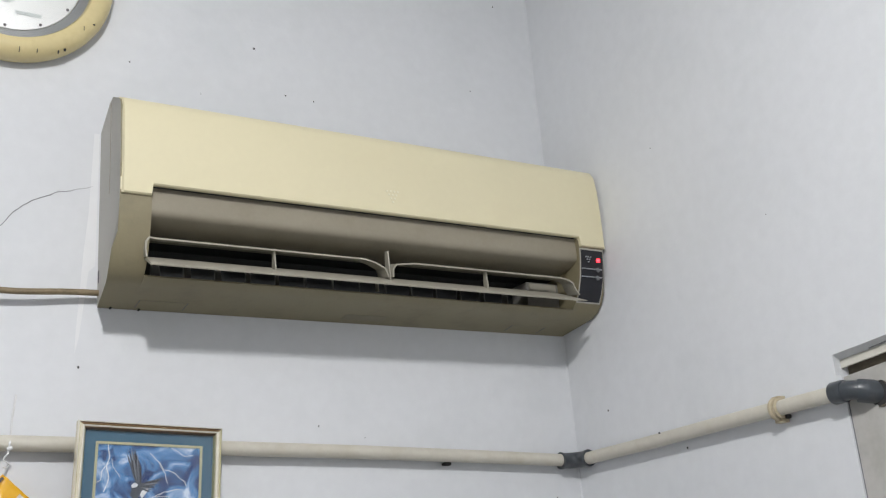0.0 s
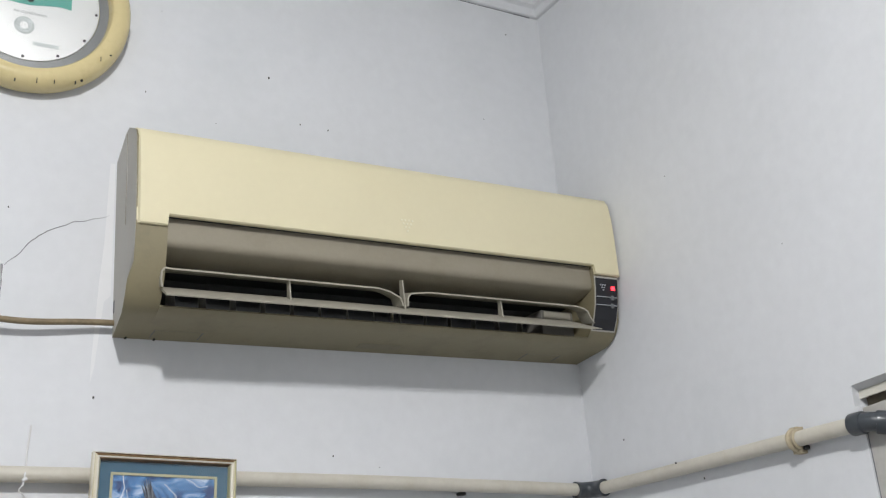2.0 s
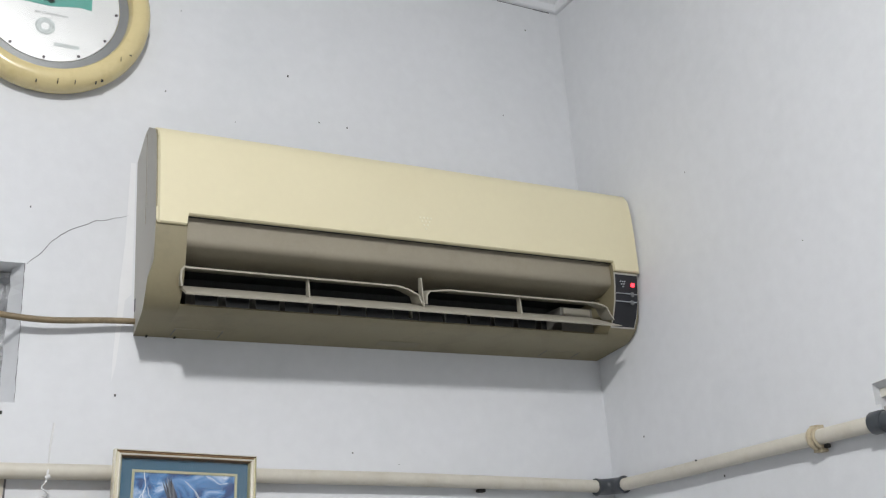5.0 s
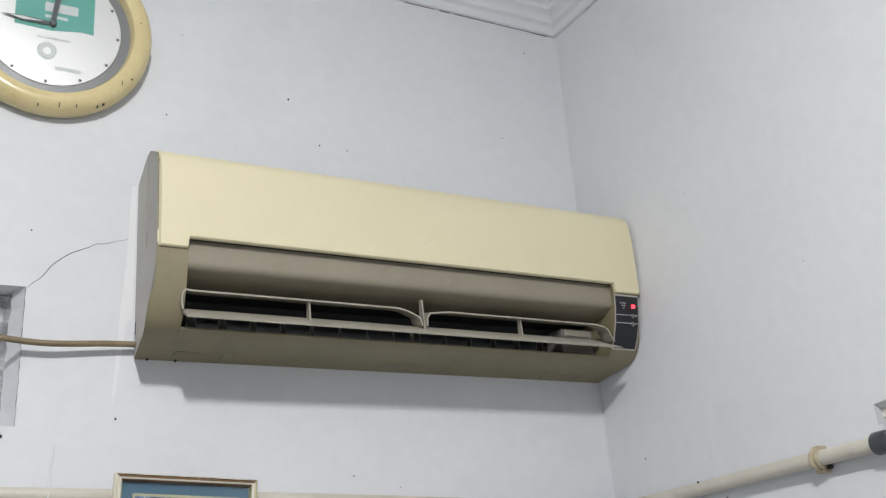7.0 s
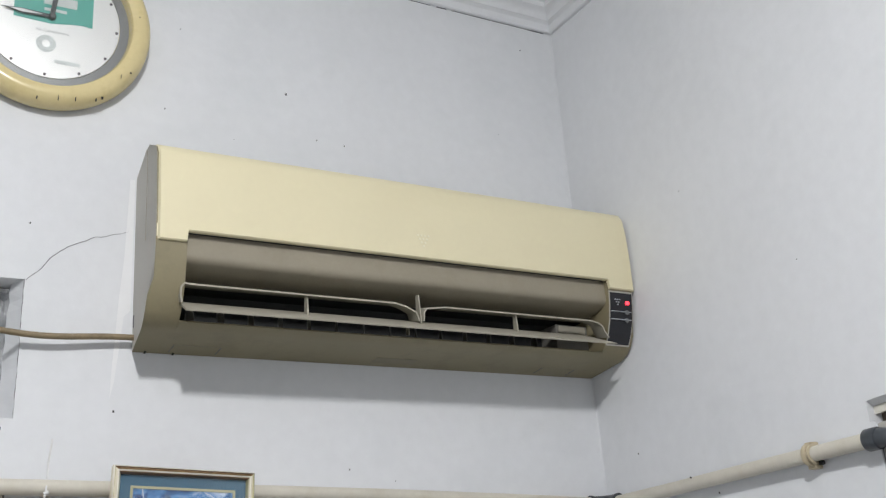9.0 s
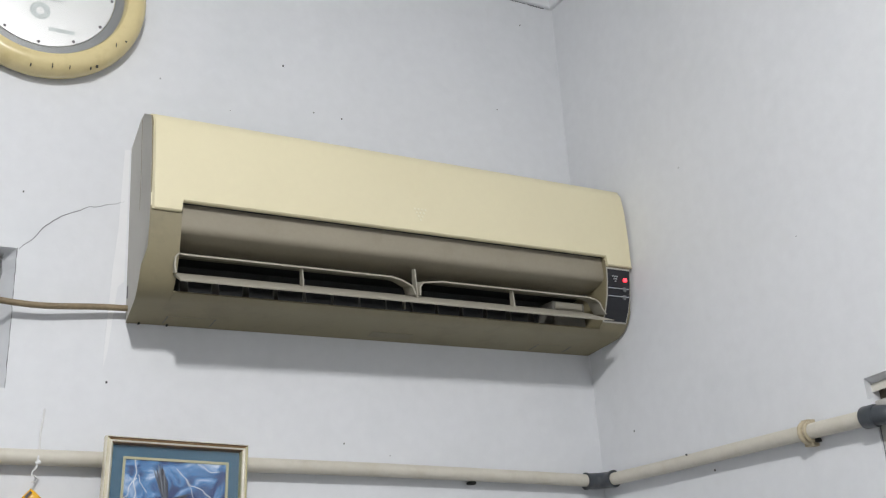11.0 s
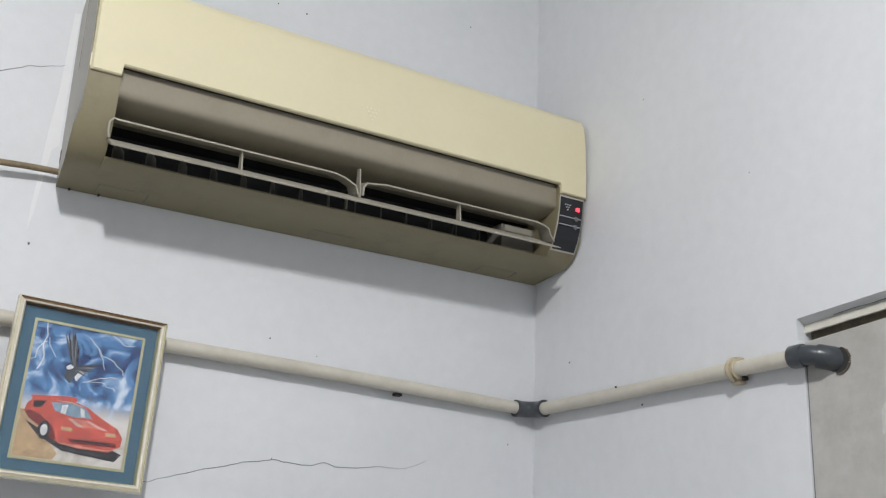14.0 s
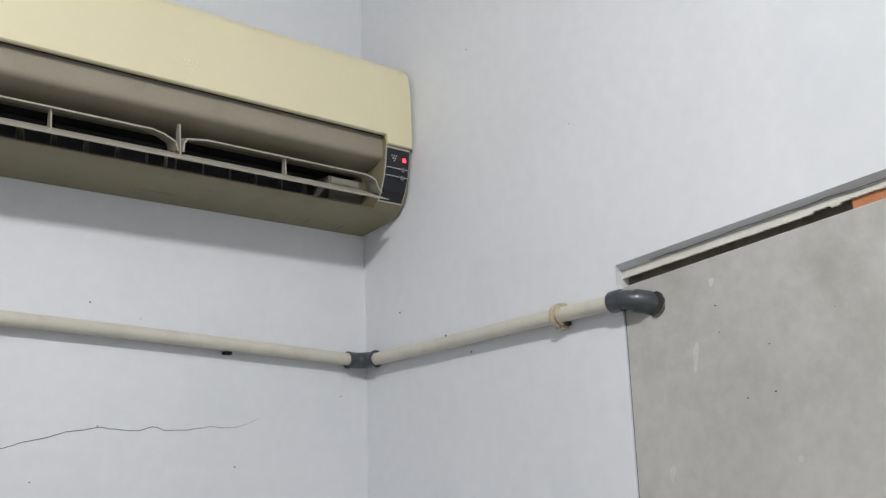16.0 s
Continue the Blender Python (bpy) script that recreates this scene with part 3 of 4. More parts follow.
                return box((x - w / 2, y - 0.0015 - lift, z - h / 2), (x + w / 2, y + 0.0005, z + h / 2), 0.0003)

    put("led", on_display(-0.022, 2.3385, 0.0066, 0.0064), LED, disp, "glowing red power light")
    for z in (2.3225, 2.3085):
        put("line", on_display(-0.036, z, 0.046, 0.0011), SILVER, disp, "thin silver line")
    for z in (2.3225, 2.3085):
        bm = lathe([(0.0, 0.0022), (0.003, 0.002), (0.0042, 0.0012), (0.0045, 0.0)], 20)
        y = -0.1487 if z > 2.315 else -0.1458
        bm.transform(Matrix.Translation((-0.0235, y, z - 0.001)))
        put("button", bm, BUTTON, disp, "small round grey button", True)
    bm = bmesh.new()
    for r in range(3):
        for c in range(3 - r):
            x, z = -0.0445 + (c - (2 - r) / 2) * 0.0048, 2.3435 - r * 0.0046
            add_box(bm, (x - 0.0009, -0.1536, z - 0.0009), (x + 0.0009, -0.151, z + 0.0009))
    put("icon", bm, SILVER, disp, "small dotted silver icon")
    # marks on the underside: screw hatches, clips and a label
    def under(x, y, w, d, mat, name, label, t=0.0008):
        z = 2.236 + 0.010 * (-y / 0.095)
        m = Matrix.Translation((x, y, z)) @ Matrix.Rotation(math.atan2(-0.010, 0.095), 4, "X")
        put(name, box((-w / 2, -d / 2, -t), (w / 2, d / 2, 0.001), 0, m), mat, ac, label)

    for x in (-0.772, -0.108):
        for dx in (-0.036, 0.036):
            under(x + dx, -0.026, 0.0010, 0.03, CRACK, "seam", "dark seam of a hatch")
        under(x, -0.041, 0.072, 0.0005, GUIDE, "seam", "faint seam of a hatch")
    under(-0.435, -0.03, 0.075, 0.022, FADED, "sticker", "faded grey sticker")
    for x in (-0.842, -0.80):
        put("clip", box((x - 0.0012, -0.008, 2.2340), (x + 0.0012, -0.002, 2.240), 0.0004), SPECK, label="small dark clip")
    # side seam and cord notch on the left cheek
    xs_ = lambda y: XL - 0.013 * min(abs(y), 0.12) / 0.12 - 0.0006
    bm = bmesh.new()
    add_tube(bm, [(xs_(-0.118), -0.118, 2.37), (xs_(-0.121), -0.121, 2.44), (xs_(-0.118), -0.118, 2.512)], 0.0005, 6)
    put("side_seam", bm, GUIDE, label="fine seam down the side")
    put("cord_notch", box((-0.8622, -0.019, 2.270), (-0.858, -0.008, 2.290), 0.002), CRACK, label="dark cord notch")
    return ac


air_conditioner()


# ---- power cable ----
def cable():
    rnd = random.Random(2)
    pts = []
    for i in range(29):
        s = i / 28
        x = -0.858 - s * 0.55
        pts.append((x, -0.016 - 0.010 * math.sin(s * 3.1), 2.254 - 0.006 * math.sin(min(1, s * 2.2) * math.pi) + 0.0015 * math.sin(s * 19)))
    ob = part("power_cable", tube(pts, 0.0046, 10), CABLE, smooth=True)
    tagged(ob, "tan sheathed cable running from the air conditioner along the wall", "cable")


cable()


# ---- pipe run ----
def pipe_run():
    p = thing("drain_pipe", "cream plastic pipe with grey elbows fixed along two walls", "pipe", at=(-0.03, -0.03, 2.0))
    inv = Matrix.Translation((0.03, 0.03, -2.0))

    def put(name, bm, mat, parent=p, label="", smooth=True):
        bm.transform(inv)
        return part(name, bm, mat, parent, label, smooth)

    r, o = 0.0109, 0.0155          # pipe radius, and its axis from the wall
    put("pipe_length", tube([(-2.2, -o, 2.066), (-1.05, -o, 2.0375), (-0.69, -o, 2.028), (-0.45, -o, 2.0205), (-0.2, -o, 2.0105), (-0.045, -o, 2.0035)], r, 24), PVC)
    put("pipe_length", tube([(-o, -0.045, 2.0020), (-o, -0.20, 2.0045), (-o, -0.35, 2.0085), (-o - 0.001, -0.600, 2.0140)], r, 24), PVC)
    c, R = -0.040, 0.040 - o
    bend = [(-0.050, -o, 2.0025), (-0.041, -o, 2.0025)] + [(c + R * math.sin(a), c + R * math.cos(a), 2.0025) for a in [math.pi / 2 * k / 8 for k in range(1, 8)]] + [(-o, -0.041, 2.0025), (-o, -0.050, 2.0025)]
    put("corner_elbow", tube(bend, 0.0142, 24), GREYPVC, label="dark grey plastic corner elbow")
    put("collar_edge", tube([(-0.0515, -o, 2.0025), (-0.0485, -o, 2.0025)], 0.0152, 24), GREYPVC)
    put("collar_edge", tube([(-o, -0.0515, 2.0025), (-o, -0.0485, 2.0025)], 0.0152, 24), GREYPVC)
    # elbow that turns into the hole in the board
    e = [(-0.0165, -0.593, 2.0140), (-0.0165, -0.607, 2.0142), (-0.0163, -0.615, 2.0140), (-0.0140, -0.622, 2.0130), (-0.0095, -0.629, 2.0115), (-0.002, -0.6355, 2.0095)]
    elbow = put("end_elbow", tube(e, 0.0136, 24, radii=[0.0136, 0.0136, 0.0132, 0.0130, 0.0132, 0.0136]), GREYPVC, label="dark grey plastic elbow into the wall hole")
    put("collar", tube([(-0.0165, -0.5905, 2.0140), (-0.0165, -0.592, 2.0140), (-0.0165, -0.609, 2.0142), (-0.0165, -0.6105, 2.0141)], 0.0153, 24, True, [0.0147, 0.0154, 0.0154, 0.0145]), GREYPVC, elbow)
    put("collar", tube([(-0.0112, -0.6245, 2.0120), (-0.0104, -0.6255, 2.0118), (0.003, -0.6375, 2.0085), (0.03, -0.650, 2.0030)], 0.0160, 24, True, [0.0148, 0.0158, 0.0161, 0.0161]), GREYPVC, elbow)
    # saddle clip
    bm = bmesh.new()
    n, yc, zc = 20, -0.488, 2.0112
    add_tube(bm, [(-o + 0.0128 * math.cos(a), yc, zc + 0.0128 * math.sin(a)) for a in [radians(40 + 280 * k / n) for k in range(n + 1)]], 0.0042, 8)
    add_box(bm, (-0.014, yc - 0.006, zc + 0.008), (0.0, yc + 0.008, zc + 0.0185), 0.001)
    add_box(bm, (-0.014, yc - 0.007, zc - 0.0195), (0.0, yc + 0.008, zc - 0.007), 0.001)
    add_tube(bm, [(-o + 0.0122 * math.cos(a), yc - 0.008, zc + 0.0122 * math.sin(a)) for a in [2 * math.pi * k / n for k in range(n + 1)]], 0.0024, 8)
    put("clip", bm, CLIP, label="tan plastic pipe clip")
    put("screw", box((-0.012, yc - 0.016, zc - 0.0155), (-0.004, yc - 0.009, zc - 0.009), 0.002), SPECK, label="dark screw under the clip", smooth=False)
    put("sealant", box((-0.291, -0.012, 1.998), (-0.277, -0.001, 2.0035), 0.002), SPECK, label="black lump of sealant", smooth=False)
    put("mark", box((-0.0255, -0.2505, 2.0135), (-0.023, -0.2475, 2.0165), 0.001), SPECK, smooth=False)


pipe_run()


# ---- wall clock ----
def wall_clock():
    ck = thing("wall_clock", "round wall clock with a cream-yellow rim and silver dial", "clock", at=(-1.005, -0.0085, 2.7625), turn=(2.0, 0, 0))
    R = 0.1545
    part("rim", lathe([(R - 0.012, -0.0), (R - 0.002, 0.003), (R, 0.010), (R - 0.001, 0.020), (R - 0.006, 0.029), (R - 0.014, 0.034), (R - 0.024, 0.035), (R - 0.031, 0.032), (R - 0.034, 0.026), (R - 0.035, 0.016)], 128), RIM, ck, "yellowed cream plastic rim", True)
    part("back", lathe([(0, 0.0), (R - 0.010, 0.0), (R - 0.010, 0.012), (0, 0.012)], 64), RIM, ck)
    part("dial_ring", lathe([(R - 0.033, 0.0165), (R - 0.049, 0.0165), (R - 0.049, 0.015)], 128), DIALRING, ck, "grey inner ring", True)
    dial = part("dial", lathe([(0, 0.0172), (R - 0.050, 0.0172), (R - 0.050, 0.0130)], 128), DIAL, ck, "silver-white dial")
    part("print_block", plate([(-0.056, 0.062), (0.062, 0.062), (0.062, -0.006), (0.045, -0.004), (0.030, -0.006), (0.0, -0.011), (-0.03, -0.010), (-0.056, -0.009)], -0.0173), TEAL, dial, "teal printed block")
    dot = None
    for k in range(12):
        a = radians(30 * k + 3)
        if dot is None:
            bm = bmesh.new()
            bmesh.ops.create_cone(bm, cap_ends=True, segments=14, radius1=0.0023, radius2=0.0023, depth=0.0012, matrix=pose(0, 0, 0, 90))
            ob = part("hour_dot", bm, INKDARK, dial)
            dot = ob.data
        else:
            ob = new("hour_dot", dot)
            ob.parent = dial
        ob.location = (0.100 * math.sin(a), -0.0176, 0.100 * math.cos(a))
    for k, (x, z, w, h) in enumerate(((0.012, 0.030, 0.05, 0.016), (0.005, 0.013, 0.034, 0.005))):
        part("printed_bar", plate([(x - w / 2, z - h / 2), (x + w / 2, z - h / 2), (x + w / 2, z + h / 2), (x - w / 2, z + h / 2)], -0.0179), PALEINK, dial)
    writing("lettering", "Air Conditioners", 0.0072, GREYINK, dial, (0.002, -0.0177, -0.0245))
    part("printed_bar", plate([(0.008, -0.078), (0.046, -0.078), (0.046, -0.072), (0.008, -0.072)], -0.0173), PALEINK, dial)
    bm = lathe([(0.006, 0.0), (0.012, 0.0006), (0.015, 0.0)], 24)
    bm.transform(Matrix.Translation((-0.006, -0.0174, -0.047)))
    part("printed_ring", bm, PALEINK, dial)
    part("hand", plate([(-0.075, 0.002), (-0.045, 0.005), (-0.002, 0.003), (-0.002, -0.003), (-0.045, -0.004)], -0.0205), HAND, ck, "dark clock hand")
    part("hand_inlay", plate([(-0.064, 0.0016), (-0.045, 0.0035), (-0.014, 0.0008), (-0.045, -0.0022)], -0.0213), HANDW, ck, "white inlay of the hand")
    part("hand", plate([(-0.004, 0.002), (0.003, 0.002), (0.014, 0.075), (0.004, 0.072)], -0.022), HAND, ck, "dark clock hand")
    part("hub", lathe([(0, 0.027), (0.004, 0.0265), (0.0055, 0.024), (0.0055, 0.017)], 24), HAND, ck, "", True)
    rnd = random.Random(5)
    for a, rr, w, h in ((-96, 0.148, 0.0016, 0.003), (-84, 0.144, 0.001, 0.007), (-74, 0.146, 0.001, 0.005), (-62, 0.152, 0.0016, 0.004), (-58, 0.152, 0.003, 0.003), (-40, 0.139, 0.0009, 0.007), (-33, 0.145, 0.003, 0.001), (10, 0.134, 0.0016, 0.002)):
        x, z = rr * math.cos(radians(a)), rr * math.sin(radians(a))
        part("scratch", box((x - w / 2, -0.0354 + 24 * (rr - 0.137) ** 2, z - h / 2), (x + w / 2, -0.026, z + h / 2)), SPECK, ck)
    glass = part("glass", lathe([(0, 0.0305), (R - 0.033, 0.0295), (R - 0.033, 0.0285), (0, 0.0295)], 96), GLASS, ck, "clear cover glass", True)
    glass.visible_shadow = False


wall_clock()


# ---- framed picture ----
def storm_print():
    """Blue storm sky over pale ground: noise in bands down the sheet."""
    m = bpy.data.materials.new("storm_print")
    m.use_nodes = True
    n, l = m.node_tree.nodes, m.node_tree.links
    b = n["Principled BSDF"]
    b.inputs["Roughness"].default_value = 0.35
    tc = n.new("ShaderNodeTexCoord")
    no = n.new("ShaderNodeTexNoise")
    no.inputs["Scale"].default_value, no.inputs["Detail"].default_value, no.inputs["Distortion"].default_value = 27, 7, 1.3
    l.new(tc.outputs["Object"], no.inputs["Vector"])
    sky_r = n.new("ShaderNodeValToRGB")
    el = sky_r.color_ramp.elements
    el[0].position, el[0].color = 0.39, (0.014, 0.045, 0.16, 1)
    el[1].position, el[1].color = 0.68, (0.66, 0.76, 0.88, 1)
    e = el.new(0.52)
    e.color = (0.09, 0.25, 0.52, 1)
    l.new(no.outputs["Fac"], sky_r.inputs["Fac"])
    gr = n.new("ShaderNodeValToRGB")
    el = gr.color_ramp.elements
    el[0].position, el[0].color = 0.3, (0.5, 0.45, 0.4, 1)
    el[1].position, el[1].color = 0.62, (0.78, 0.76, 0.74, 1)
    l.new(no.outputs["Fac"], gr.inputs["Fac"])
    sep = n.new("ShaderNodeSeparateXYZ")
    l.new(tc.outputs["Object"], sep.inputs[0])
    mr = n.new("ShaderNodeMapRange")
    mr.inputs["From Min"].default_value, mr.inputs["From Max"].default_value = 0.0, 0.022
    wob = n.new("ShaderNodeMath")
    wob.operation = "MULTIPLY_ADD"
    l.new(no.outputs["Fac"], wob.inputs[0])
    wob.inputs[1].default_value = 0.05
    l.new(sep.outputs["Z"], wob.inputs[2])
    l.new(wob.outputs[0], mr.inputs["Value"])
    mix = n.new("ShaderNodeMix")
    mix.data_type = "RGBA"
    l.new(mr.outputs["Result"], mix.inputs["Factor"])
    l.new(gr.outputs["Color"], mix.inputs["A"])
    l.new(sky_r.outputs["Color"], mix.inputs["B"])
    l.new(mix.outputs["Result"], b.inputs["Base Color"])
    return m


def framed_picture():
    W, H = 0.203, 0.239
    fp = thing("framed_picture", "gold-framed print of a red sports car under a stormy sky", "picture", at=(-0.798, -0.048, 1.9360), turn=(-2.0, 3.0, 0))
    b = 0.011
    # four mitred mouldings
    prof = [(0.0, 0.0), (0.0, -0.012), (0.0018, -0.0145), (0.0028, -0.0130), (0.006, -0.0150), (0.0082, -0.0140), (0.0092, -0.0120), (b, -0.0085), (b, 0.0)]   # inwards, out of the wall

    def moulding(length):
        bm = bmesh.new()
        a = [bm.verts.new((-length / 2 + s, y, -s)) for s, y in prof]
        c = [bm.verts.new((length / 2 - s, y, -s)) for s, y in prof]
        for i in range(len(prof) - 1):
            f = bm.faces.new((a[i], a[i + 1], c[i + 1], c[i]))
            # slot 1 bands are painted highlights on the polished profile
            f.material_index = (0, 1, 2, 0, 1, 0, 2, 2)[i]
        bm.faces.new((a[-1], a[0], c[0], c[-1]))
        return bm

    for length, m in ((W, Matrix.Translation((0, 0, H / 2))), (W, Matrix.Translation((0, 0, -H / 2)) @ Matrix.Rotation(math.pi, 4, "Y")),
                      (H, Matrix.Translation((W / 2, 0, 0)) @ Matrix.Rotation(math.pi / 2, 4, "Y")), (H, Matrix.Translation((-W / 2, 0, 0)) @ Matrix.Rotation(-math.pi / 2, 4, "Y"))):
        bm = moulding(length)
        bm.transform(m)
        if m.translation.z > 0.1:
            part("moulding", bm, [GOLDBROWN, GOLDGLINT, BROWNLIP], fp, "brown top moulding with gold blotches", True)
        else:
            part("moulding", bm, [GOLD, GOLDGLINT, LINER], fp, "gold moulding with pale painted highlights", True)
    iw, ih = 0.150, 0.187
    part("backing", box((-W / 2 + 0.003, -0.003, -H / 2 + 0.003), (W / 2 - 0.003, 0.0, H / 2 - 0.003)), BEIGE, fp)
    bm = bmesh.new()
    for lo, hi in (((-W / 2 + 0.005, -0.0045, ih / 2), (W / 2 - 0.005, -0.003, H / 2 - 0.005)), ((-W / 2 + 0.005, -0.0045, -H / 2 + 0.005), (W / 2 - 0.005, -0.003, -ih / 2)),
                   ((-W / 2 + 0.005, -0.0045, -ih / 2), (-iw / 2, -0.003, ih / 2)), ((iw / 2, -0.0045, -ih / 2), (W / 2 - 0.005, -0.003, ih / 2))):
        add_box(bm, lo, hi)
    part("mat_board", bm, MAT, fp, "slate-blue mat board")
    bm = bmesh.new()
    t = 0.0035
    for lo, hi in (((-iw / 2, -0.0055, ih / 2 - t), (iw / 2, -0.0036, ih / 2)), ((-iw / 2, -0.0055, -ih / 2), (iw / 2, -0.0036, -ih / 2 + t)),
                   ((-iw / 2, -0.0055, -ih / 2 + t), (-iw / 2 + t, -0.0036, ih / 2 - t)), ((iw / 2 - t, -0.0055, -ih / 2 + t), (iw / 2, -0.0036, ih / 2 - t))):
        add_box(bm, lo, hi)
    part("liner", bm, LINER, fp, "thin gold inner liner")
    pr = part("print", box((-iw / 2 + t, -0.0038, -ih / 2 + t), (iw / 2 - t, -0.0032, ih / 2 - t)), storm_print(), fp, "colour print of a car in a storm")
    ink = lambda nm, c: material(nm, c, 0.35, 0, 0.4, 70, 300, 0)
    red, redd, dark, pale, white, sand = ink("print_red", (0.66, 0.11, 0.08)), ink("print_maroon", (0.22, 0.03, 0.03)), ink("print_black", (0.03, 0.03, 0.04)), ink("print_glass", (0.25, 0.38, 0.5)), ink("print_white", (0.8, 0.83, 0.88)), ink("print_sand", (0.6, 0.42, 0.24))
    Y = -0.0039

    def shape(nm, o, mat, lift=0.0):
        part(nm, plate([(x, z * 0.95) for x, z in o], Y - lift, 0.0002), mat, pr)

    shape("road", [(-0.071, -0.030), (-0.06, -0.032), (-0.015, -0.085), (-0.02, -0.094), (-0.071, -0.094)], sand)
    shape("shade", [(-0.062, -0.045), (-0.045, -0.062), (-0.01, -0.080), (0.060, -0.086), (0.068, -0.075), (0.045, -0.066), (-0.03, -0.060)], dark, 0.0003)
    shape("car_shape", [(-0.064, -0.022), (-0.058, -0.014), (-0.034, -0.010), (-0.006, -0.010), (0.014, -0.016), (0.034, -0.028), (0.058, -0.040), (0.066, -0.052), (0.065, -0.064), (0.050, -0.074), (0.010, -0.074), (-0.014, -0.071), (-0.024, -0.066), (-0.040, -0.052), (-0.058, -0.042), (-0.066, -0.032)], red, 0.0006)
    shape("car_wing", [(-0.062, -0.010), (-0.01, -0.004), (0.0, -0.006), (-0.002, -0.010), (-0.03, -0.010), (-0.058, -0.014)], red, 0.0008)
    shape("windscreen", [(-0.034, -0.016), (-0.008, -0.013), (0.012, -0.018), (0.022, -0.031), (-0.004, -0.032), (-0.028, -0.027)], pale, 0.0010)
    shape("side_window", [(-0.056, -0.017), (-0.040, -0.015), (-0.046, -0.025), (-0.056, -0.026)], dark, 0.0010)
    shape("wheel_shape", [(-0.037 + 0.008 * math.cos(a), -0.055 + 0.013 * math.sin(a)) for a in [2 * math.pi * k / 18 for k in range(18)]], dark, 0.0010)
    shape("rim_shape", [(-0.037 + 0.0045 * math.cos(a), -0.055 + 0.008 * math.sin(a)) for a in [2 * math.pi * k / 18 for k in range(18)]], white, 0.0013)
    shape("grille", [(-0.006, -0.062), (0.058, -0.060), (0.060, -0.066), (0.0, -0.068)], redd, 0.0010)
    for x in (-0.008, 0.050):
        shape("lamp_shape", [(x - 0.008, -0.047), (x + 0.006, -0.047), (x + 0.007, -0.052), (x - 0.007, -0.052)], sand, 0.0010)
    shape("bonnet_light", [(-0.012, -0.034), (0.020, -0.034), (0.040, -0.044), (0.005, -0.044)], ink("print_coral", (0.72, 0.24, 0.18)), 0.0009)
    shape("body_shade", [(-0.060, -0.030), (-0.046, -0.034), (-0.026, -0.050), (-0.020, -0.066), (-0.026, -0.066), (-0.042, -0.052), (-0.058, -0.042), (-0.065, -0.033)], redd, 0.0008)
    shape("roof_light", [(-0.030, -0.0125), (-0.008, -0.0115), (0.010, -0.016), (0.006, -0.0165), (-0.010, -0.0135)], ink("print_pink", (0.8, 0.45, 0.4)), 0.0012)
    shape("screen_light", [(-0.020, -0.018), (-0.012, -0.016), (-0.014, -0.030), (-0.020, -0.029)], white, 0.0012)
    shape("screen_light", [(0.004, -0.018), (0.010, -0.020), (0.012, -0.030), (0.007, -0.031)], white, 0.0012)
    shape("bumper_light", [(-0.018, -0.069), (0.048, -0.0715), (0.062, -0.066), (0.050, -0.0725), (0.010, -0.0735), (-0.012, -0.071)], ink("print_salmon", (0.75, 0.33, 0.25)), 0.0011)
    for x0, x1 in ((-0.010, 0.010), (0.022, 0.042)):
        shape("bonnet_streak", [(x0 * 0.7 - 0.002, -0.035), (x0 * 0.7 + 0.004, -0.035), (x1 + 0.004, -0.0445), (x1 - 0.006, -0.0445)], ink("print_blush", (0.80, 0.50, 0.44)), 0.0012)
    shape("front_slot", [(0.002, -0.0625), (0.050, -0.0615), (0.051, -0.0640), (0.003, -0.0650)], dark, 0.0012)
    # dark winged shape in the sky, and lightning
    grey, slate = ink("print_grey", (0.20, 0.22, 0.25)), ink("print_slate", (0.07, 0.08, 0.10))
    def feather(x0, z0, x1, z1, w, mat, lift):
        d = Vector((x1 - x0, z1 - z0))
        q = Vector((-d.y, d.x)).normalized() * w
        m0, m1 = Vector((x0, z0)) + d * 0.35, Vector((x0, z0)) + d * 0.8
        shape("feather", [(x0 - q.x * 0.6, z0 - q.y * 0.6), tuple(m0 - q), tuple(m1 - q * 0.8), (x1, z1), tuple(m1 + q * 0.8), tuple(m0 + q), (x0 + q.x * 0.6, z0 + q.y * 0.6)], mat, lift)

    for k in range(8):
        feather(-0.016 + 0.0007 * k, 0.039, -0.032 + 0.0028 * k, 0.083 + 0.009 * math.sin(k * 0.55) - 0.0035 * max(0, k - 4), 0.0014, (slate, dark, grey)[k % 3], 0.0003 + 0.0001 * k)
    for k in range(7):
        feather(-0.012, 0.0385 - 0.0008 * k, 0.022 - 0.0032 * k, 0.049 - 0.0035 * k, 0.0013, (slate, dark, grey)[k % 3], 0.0003 + 0.0001 * k)
    shape("dark_shape", [(-0.024, 0.036), (-0.018, 0.042), (-0.009, 0.041), (-0.006, 0.033), (-0.011, 0.024), (-0.016, 0.014), (-0.020, 0.018), (-0.025, 0.022), (-0.023, 0.029)], slate, 0.0005)
    shape("pale_patch", [(-0.024, 0.037), (-0.019, 0.041), (-0.014, 0.038), (-0.017, 0.034), (-0.022, 0.033)], white, 0.0008)
    shape("pale_patch", [(-0.006, 0.034), (0.001, 0.032), (-0.003, 0.026), (-0.008, 0.018), (-0.011, 0.024)], white, 0.0008)
    rnd = random.Random(12)

    def bolt(x, z, dx, dz, n, w):
        bm = bmesh.new()
        for i in range(n):
            nx, nz = x + dx + rnd.uniform(-1, 1) * 0.004, z + dz + rnd.uniform(-1, 1) * 0.004
            d = Vector((nx - x, nz - z)).normalized() * w
